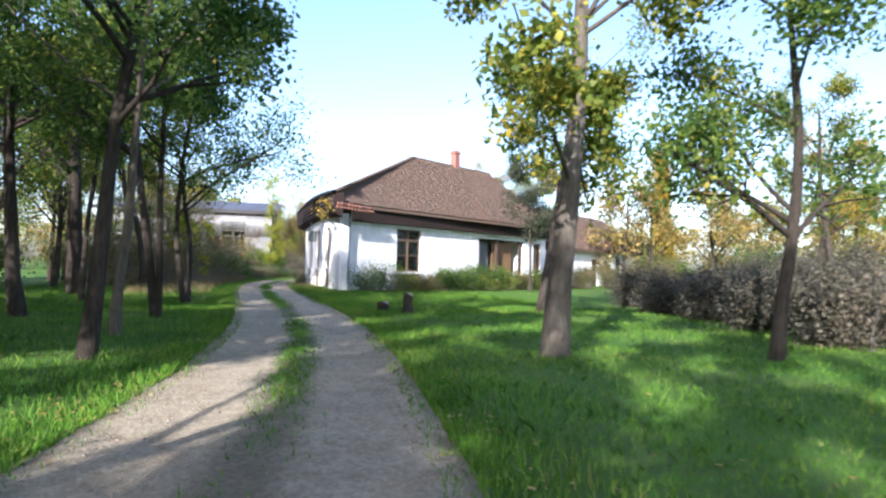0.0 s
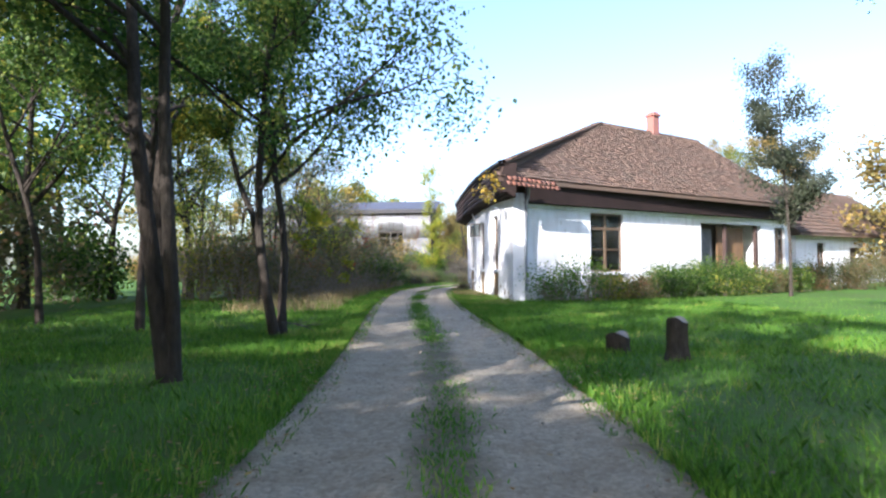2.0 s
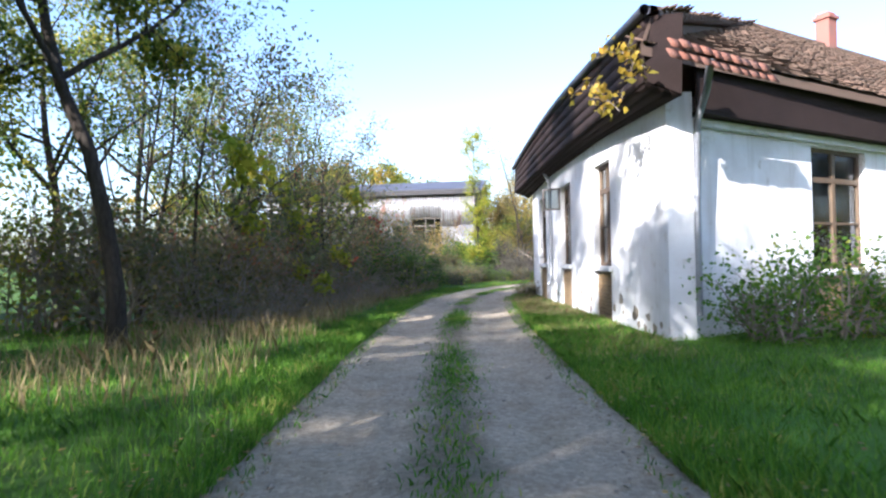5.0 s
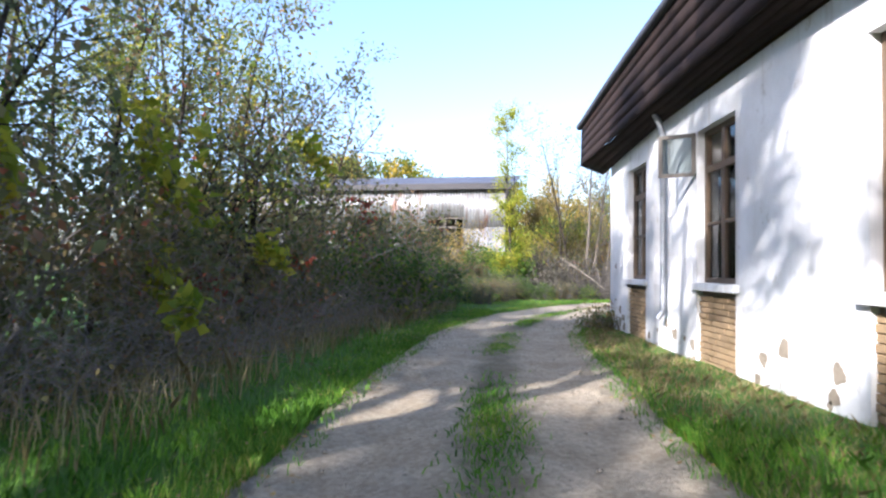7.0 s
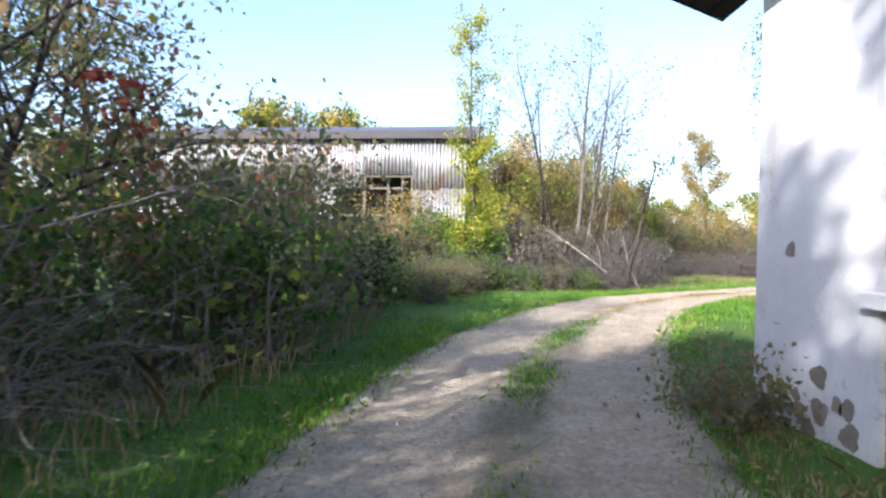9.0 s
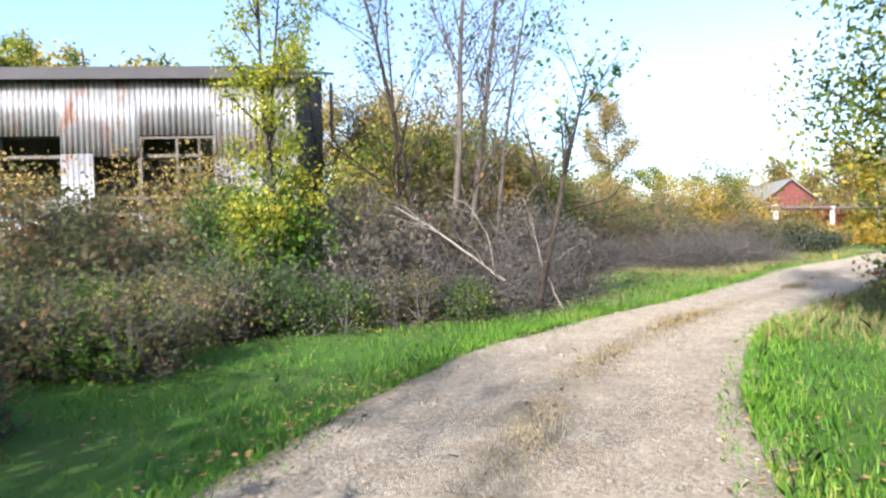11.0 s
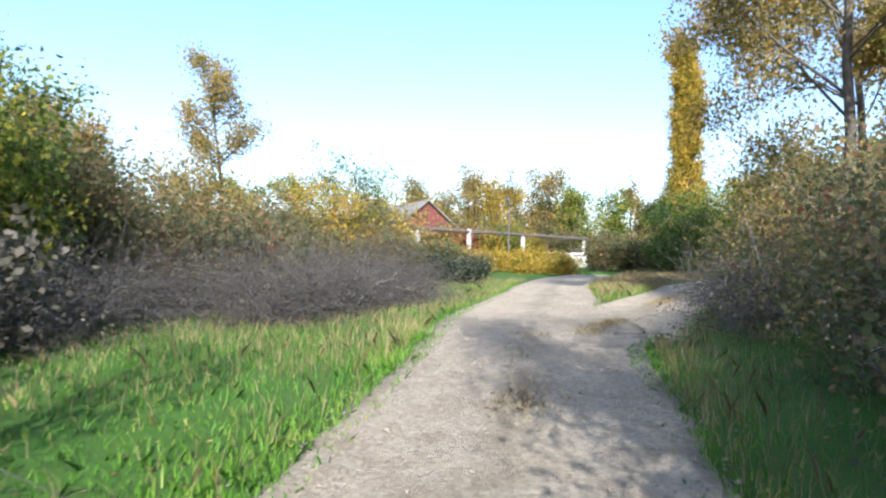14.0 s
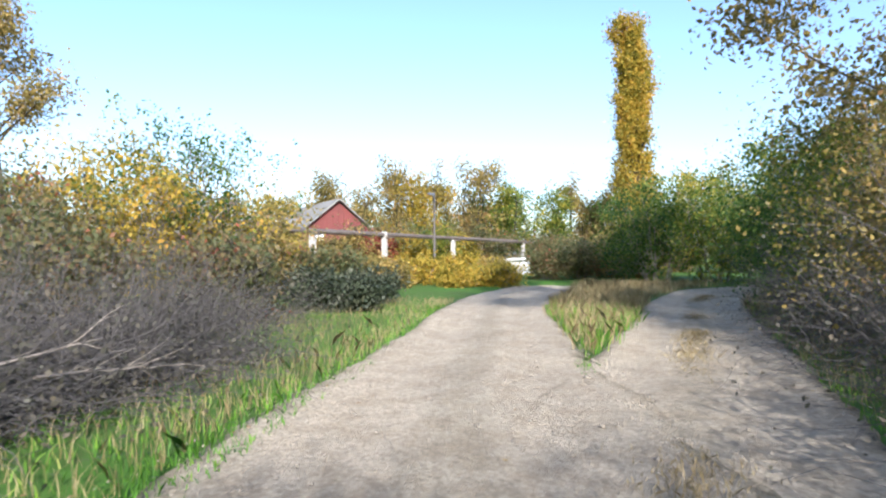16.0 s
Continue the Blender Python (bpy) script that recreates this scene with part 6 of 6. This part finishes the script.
make_stump(5.0, 13.9, 0.14, 0.52, 3, "weathered tree stump on the lawn")
make_stump(4.55, 14.7, 0.17, 0.25, 5, "low rotten tree stump on the lawn")


def dead_branch(points, r, seed, label, twigs=5, wood=None, reach=1.0):
    rng = np.random.default_rng(seed)
    root = empty("dead_branch", label=label, category="branch", group="dead branches")
    pts = np.array(points, float)
    t = np.linspace(0, 1, 12)
    s = np.linspace(0, 1, len(pts))
    fine = np.stack([np.interp(t, s, pts[:, k]) for k in range(3)], 1) + rng.normal(0, r * 0.5, (12, 3))
    v, f = tubes([(fine, np.linspace(r, r * 0.3, 12))], 7)
    raw("stem", v, f, wood or M_DEAD, root, smooth=True)
    for k in range(twigs):
        i = rng.integers(2, 10)
        d = fine[i + 1] - fine[i]
        w = d / np.linalg.norm(d) + rng.normal(0, 0.5, 3) + (0, 0, 0.15)
        v, f = tubes([(wander(rng, fine[i], w, rng.uniform(0.4, 1.0) * reach, 6, 0.18), np.linspace(r * 0.4, r * 0.1, 7))], 5)
        raw("twig", v, f, wood or M_DEAD, root, smooth=True)
    return root


dead_branch([(8.12, 50.57, 0.50), (7.6, 50.9, 0.95), (7.0, 51.4, 1.45), (6.5, 51.8, 1.75)], 0.024, 1, "bleached dead branch leaning out of the brush", 5)
dead_branch([(8.2, 51.3, 0.5), (8.05, 51.2, 1.2), (7.7, 51.2, 1.75), (7.3, 51.3, 1.95)], 0.013, 2, "thin bleached dead branch curving upward", 2)
dead_branch([(8.95, 50.2, 0.05), (8.7, 50.5, 0.8), (8.65, 50.8, 1.6)], 0.011, 3, "thin bleached dead branch leaning out of the brush", 4)
dead_branch([(5.3, 49.6, 0.05), (6.0, 50.6, 0.6), (6.6, 51.3, 1.0)], 0.012, 4, "grey dead branch lying on the verge", 5, M_TWIG)
dead_branch([(0.3, 36.8, 1.35), (0.9, 37.6, 1.7), (1.3, 38.3, 1.9)], 0.010, 5, "thin dry branch sticking out of the thicket", 3)
dead_branch([(17.6, 57.9, 0.25), (18.3, 58.3, 0.55), (19.2, 58.7, 0.62)], 0.016, 6, "grey cut branch lying on the brushwood", 8, M_TWIG, 0.7)
dead_branch([(18.5, 58.0, 0.5), (19.2, 58.5, 0.4), (19.9, 58.8, 0.3)], 0.012, 7, "grey cut branch lying on the brushwood", 8, M_TWIG, 0.7)
dead_branch([(21.2, 53.6, 0.1), (21.9, 53.3, 0.7), (22.4, 53.0, 1.2)], 0.010, 8, "thin pale dry branch by the track", 4)
dead_branch([(-0.45, 17.1, 0.30), (-0.05, 16.95, 0.22), (0.3, 16.9, 0.28)], 0.014, 9, "dark broken branch beside the two-stemmed tree", 5, M_TWIG_SHADE, 0.6)


def brushwood(spine, width, height, n, seed, label, dark=True):
    """A long heap of cut branches: one tangle of crooked twigs."""
    rng = np.random.default_rng(seed)
    sp = np.array(spine, float)
    s = np.r_[0, np.cumsum(np.hypot(*np.diff(sp, axis=0).T))]
    lines = []
    for _ in range(n):
        t = rng.uniform(0, s[-1])
        x, y = np.interp(t, s, sp[:, 0]), np.interp(t, s, sp[:, 1])
        x, y = x + rng.normal(0, width * 0.4), y + rng.normal(0, width * 0.4)
        z = rng.uniform(0, height) * rng.uniform(0.3, 1) * (0.75 + 0.9 * lump(x, y, 0.45, 31.0 + seed))
        w = rng.normal(0, 1, 3) * (1, 1, 0.55) + (0, 0, 0.25)
        L = rng.uniform(0.5, 1.7)
        pts = wander(rng, (x, y, max(z, 0.03)), w, L, 6, 0.22, -0.04)
        pts[:, 2] = np.maximum(pts[:, 2], 0.03)
        lines.append((pts, np.linspace(rng.uniform(0.002, 0.007), 0.0015, 7)))
    v, f = tubes(lines, 3)
    root = empty("brushwood_heap", label=label, category="brushwood")
    # dark heaps get the twig and leaf colours toned for shade
    o = raw("twig_tangle", v, f, M_TWIG_SHADE if dark else M_TWIG, root)
    o["kind"] = "stuff"
    at = np.concatenate([l for l, _ in lines])
    v, f = leaves(rng, at[rng.integers(0, len(at), n * 4)], 0.05, 0.10)
    o = raw("dry_foliage", v, f, L_HEAP if dark else L_BRUSH, root)
    o["kind"] = "stuff"
    return root


brushwood([(11.8, 57.0), (14.0, 59.0), (16.6, 60.2), (19.0, 61.2), (21.6, 62.8), (24.2, 64.0)], 1.1, 1.05, 4600, 1, "long grey-brown heap of cut branches beside the track")
brushwood([(15.6, 58.0), (17.6, 58.5), (19.4, 59.5), (21.2, 60.6)], 0.8, 0.75, 3400, 2, "low grey heap of cut branches at the track's edge")
brushwood([(2.6, 49.6), (4.6, 50.0), (6.2, 50.3), (7.4, 50.7), (8.5, 50.7), (9.6, 51.9), (10.6, 53.4)], 0.8, 1.1, 2300, 3, "tangle of dry branches and bramble below the bare trees")
brushwood([(-1.5, 28.6), (-1.0, 31.5), (-0.6, 34.5), (-0.2, 37.5), (0.4, 40.5), (1.2, 43.0)], 0.6, 0.9, 2300, 4, "bramble tangle along the edge of the thicket", False)
brushwood([(19.5, 52.2), (22.5, 53.0), (26.0, 54.4), (30.0, 55.6)], 0.8, 1.4, 1300, 5, "dry bramble tangle along the outer edge of the bend")


# ---- grass, stones, fallen leaves ----
def inside_house(x, y):
    px, py = x - HA.x, y - HA.y
    s = px * HU.x + py * HU.y
    d = px * HN.x + py * HN.y
    return (x > HA.x - 0.05) & (d > -0.08) & (s < 34) & (y < 48) & (d < 12)


def blades(name, label, material, x, y, height, width, seed, lean=0.35):
    rng = np.random.default_rng(seed)
    n = len(x)
    a = rng.uniform(0, 2 * math.pi, n)
    s = np.stack([np.cos(a), np.sin(a), np.zeros(n)], 1) * width * 0.5
    z0 = np.array([ground_height(p, q) for p, q in zip(x, y)]) - 0.03
    base = np.stack([x, y, z0], 1)
    h = height * rng.uniform(0.5, 1.25, n)
    bend = rng.normal(0, lean, (n, 2)) * h[:, None]
    tip = base + np.concatenate([bend, h[:, None]], 1)
    midp = base + np.concatenate([bend * 0.25, h[:, None] * 0.55], 1)
    v = np.stack([base - s, base + s, midp + s * 0.8, tip, midp - s * 0.8], 1).reshape(-1, 3)
    f = (np.arange(n)[:, None] * 5 + np.arange(5)).reshape(n, 5)
    tagged(raw(name, v, f, material), label, "grass", kind="stuff")


def verge_spots(n, seed, lo, hi, y0, y1, clump=0.6, power=1.6):
    """Places beside the road, thickest near it."""
    rng = np.random.default_rng(seed)
    line = ROAD_FINE[(ROAD_FINE[:, 1] > y0) & (ROAD_FINE[:, 1] < y1)]
    i = rng.integers(1, len(line) - 1, n * 2)
    d = line[i + 1 - (i == len(line) - 1)][:, :2] - line[i - 1][:, :2]
    d /= np.linalg.norm(d, axis=1)[:, None] + 1e-9
    side = np.stack([d[:, 1], -d[:, 0]], 1) * rng.choice([-1, 1], n * 2)[:, None]
    off = line[i, 2] * lo + hi * rng.uniform(0, 1, n * 2) ** power
    p = line[i, :2] + side * off[:, None] + d * rng.uniform(-0.2, 0.2, n * 2)[:, None]
    k = road_offset(p[:, 0], p[:, 1])
    keep = (k > lo * 0.98) & ~inside_house(p[:, 0], p[:, 1])
    p = p[keep]
    dens = np.array([lump(a, b, clump, 13.0) for a, b in p])
    p = p[dens > rng.uniform(-0.9, 0.35, len(p))]
    return p[:n]


for k, (n, y0, y1, hi, h, lab) in enumerate(((85000, -2, 16, 9.0, 0.11, "fresh green grass of the shaded verge and lawn"), (105000, 14, 30, 8.0, 0.12, "fresh green grass beside the drive"), (45000, 28, 46, 3.5, 0.085, "short grass along the side wall and thicket"), (50000, 44, 54, 6.0, 0.10, "lush grass on the bend's verges"), (9000, 53.5, 62, 6.0, 0.13, "thin green grass among the brushwood"))):
    p = verge_spots(n, 900 + k, 0.93, hi, y0, y1)
    if k == 3:
        keep = np.random.default_rng(927).uniform(size=len(p))
        p = p[((p[:, 0] > 5.6) | (keep < 0.35)) & ((p[:, 1] < 50.5) | (keep < 0.55)) & ((np.interp(p[:, 0], ROAD_FINE[:, 0], ROAD_FINE[:, 1]) < p[:, 1]) | (p[:, 0] < 11.5) | (keep < 0.3))]
    if k == 2:
        p = p[(p[:, 0] < 3.0) | (np.random.default_rng(929).uniform(size=len(p)) < 0.22)]
    blades("grass", lab, L_GRASS, p[:, 0], p[:, 1], h, 0.009, 910 + k)
p = verge_spots(24000, 931, 1.0, 4.0, 48, 63, 0.5, 1.3)
outer = np.interp(p[:, 0], ROAD_FINE[:, 0], ROAD_FINE[:, 1]) > p[:, 1]
p = p[(outer & ((p[:, 1] > 52) | (np.random.default_rng(928).uniform(size=len(p)) < 0.85))) | (np.random.default_rng(930).uniform(size=len(p)) < np.where(p[:, 1] > 54, 0.85, 0.3))]
blades("dry_grass", "straw-coloured dry grass on the verges", L_DRY, p[:, 0], p[:, 1], 0.20, 0.005, 932)
p = verge_spots(9000, 933, 1.15, 3.5, 22, 45, 0.7, 1.0)
p = p[(p[:, 0] < 2.0) & (road_offset(p[:, 0], p[:, 1]) > 1.5)]
blades("dry_grass", "straw-coloured dry stalks before the thicket", L_DRY, p[:, 0], p[:, 1], 0.38, 0.011, 934)
rng = np.random.default_rng(935)
p = np.stack([rng.uniform(3.4, 17, 150000), rng.uniform(1, 27, 150000)], 1)
near = np.exp(-((p[:, 0] - 3.4) / 9.0))
p = p[(rng.uniform(size=len(p)) < near) & (road_offset(p[:, 0], p[:, 1]) > 1.0) & ~inside_house(p[:, 0], p[:, 1])][:70000]
blades("grass", "short mown green lawn before the house", L_GRASS, p[:, 0], p[:, 1], 0.075, 0.008, 936)
p = verge_spots(16000, 937, 1.0, 1.6, 24, 38, 0.9, 1.0)
p = p[p[:, 0] > 3.4]
blades("dry_grass", "low withered grass along the foot of the wall", L_DRY, p[:, 0], p[:, 1], 0.09, 0.009, 938, 0.5)
# ragged tufts and leaf litter creeping over the track's edges
p = verge_spots(16000, 943, 0.78, 0.55, -2, 58, 0.35, 1.0)
blades("grass", "ragged low grass tufts creeping over the track's edges", L_GRASS, p[:, 0], p[:, 1], 0.06, 0.010, 944, 0.6)
# island between the tracks
rng = np.random.default_rng(940)
p = np.stack([rng.uniform(24, 42, 30000), rng.uniform(56, 66, 30000)], 1)
k = road_offset(p[:, 0], p[:, 1])
p = p[(k > 0.85 + rng.exponential(0.4, 30000)) & (p[:, 1] < 58.2 + (p[:, 0] - 24) * 0.44)]
blades("dry_grass", "tawny dry grass on the island between the tracks", L_DRY, p[:, 0], p[:, 1], 0.29, 0.014, 941)
q = p[p[:, 0] < 30][:3500]
blades("grass", "green grass at the tip of the island", L_GRASS, q[:, 0], q[:, 1] - 0.1, 0.22, 0.016, 942)
# middle strip
rng = np.random.default_rng(950)
i = rng.integers(0, len(ROAD_FINE), 60000)
off = rng.normal(0, 0.095, 60000)
p = ROAD_FINE[i, :2] + np.stack([off * ROAD_FINE[i, 2], rng.uniform(-0.12, 0.12, 60000)], 1)
den = np.array([lump(a, b, 0.55, 21.0) for a, b in p])
late = np.clip((p[:, 1] - 38) / 10, 0, 1)
p = p[(den > rng.uniform(-0.5, 0.6, 60000) + late * 1.1) & (p[:, 1] > -3) & (p[:, 1] < 57)]
blades("grass", "short trodden grass on the track's middle strip", L_GRASS, p[:, 0], p[:, 1], 0.055, 0.012, 951, 0.6)

# straw tufts on the bend's middle and on the side track's middle
rng = np.random.default_rng(955)
late_line = ROAD_FINE[(ROAD_FINE[:, 1] > 44) & (ROAD_FINE[:, 1] < 54.5)]
i = rng.integers(0, len(late_line), 9000)
j = rng.integers(6, int(len(BRANCH_FINE) * 0.5), 9000)
p = np.concatenate([late_line[i, :2] + rng.normal(0, 0.13, (9000, 2)), BRANCH_FINE[j, :2] + rng.normal(0, 0.14, (9000, 2))])
den = np.array([lump(a, b, 0.5, 27.0) for a, b in p]) + np.where(np.arange(len(p)) >= 9000, 0.2, 0.0)
p = p[den > rng.uniform(-0.1, 0.5, len(p))]
blades("dry_grass", "straw-coloured grass tufts on the track's middle", L_DRY, p[:, 0], p[:, 1], 0.05, 0.007, 956, 0.6)


def stones(name, label, p, z, size, seed):
    rng = np.random.default_rng(seed)
    n = len(p)
    o = np.array([(1, 0, 0), (0, 1, 0), (-1, 0, 0), (0, -1, 0), (0, 0, 0.7), (0, 0, -0.5)], float)
    f = np.array([(0, 1, 4), (1, 2, 4), (2, 3, 4), (3, 0, 4), (1, 0, 5), (2, 1, 5), (3, 2, 5), (0, 3, 5)])
    sc = size * rng.lognormal(0, 0.5, (n, 1, 1)) * rng.uniform(0.6, 1.3, (n, 6, 1))
    a = rng.uniform(0, 6.28, n)
    R = np.stack([np.stack([np.cos(a), -np.sin(a), 0 * a], 1), np.stack([np.sin(a), np.cos(a), 0 * a], 1), np.stack([0 * a, 0 * a, 1 + 0 * a], 1)], 1)
    v = np.einsum("nij,nkj->nki", R, o[None] * sc) + np.concatenate([p, np.full((n, 1), z)], 1)[:, None]
    tagged(raw(name, v.reshape(-1, 3), (np.arange(n)[:, None, None] * 6 + f).reshape(-1, 3), M_STONE), label, "gravel", kind="stuff")


rng = np.random.default_rng(960)
for nm, lab, a, b, n, sz in (("gravel", "loose gravel on the drive", -2, 36, 6000, 0.008), ("gravel", "loose pale gravel and stones on the bend", 34, 62, 14000, 0.007)):
    line = ROAD_FINE[(ROAD_FINE[:, 1] > a) & (ROAD_FINE[:, 1] < b)]
    i = rng.integers(0, len(line), n)
    off = np.where(rng.uniform(size=n) < 0.5, rng.normal(0.9, 0.12, n) * rng.choice([-1, 1], n), rng.uniform(-1, 1, n)) * line[i, 2]
    ang = np.clip((line[i, 1] - 36) / 12, 0, 1) * 0.9
    p = line[i, :2] + np.stack([off * np.cos(ang), -off * np.sin(ang)], 1) + rng.normal(0, 0.1, (n, 2))
    stones(nm, lab, p, 0.012, sz, 961)
rng = np.random.default_rng(970)
p = np.concatenate([verge_spots(3500, 971, 0.8, 4.0, -2, 60, 0.9, 1.0), verge_spots(5200, 973, 0.72, 0.9, -2, 46, 0.5, 1.0), ROAD_FINE[rng.integers(0, len(ROAD_FINE), 260), :2] + rng.normal(0, 0.9, (260, 2))])
at = np.concatenate([p, np.full((len(p), 1), 0.055)], 1)
v, f = leaves(rng, at, 0.05, 0.008, 0.2)
v[:, 2] = 0.06 + (v[:, 2] - 0.055) * 0.25
tagged(raw("fallen_leaves", v, f, L_LITTER), "scattered brown and yellow fallen leaves", "leaves", kind="stuff")


# ---- roof tiles nearest the drive, one by one ----
for V in NEAR_TILES:
    c = V.mean(0)
    me = bpy.data.meshes.new("tile")
    me.from_pydata((V - c).tolist(), [], TILE_F.tolist())
    me.materials.append(M_TILE)
    o = new("tile", me)
    o.parent = ROOF
    o.matrix_parent_inverse = ROOF.matrix_world.inverted()
    o.location = c
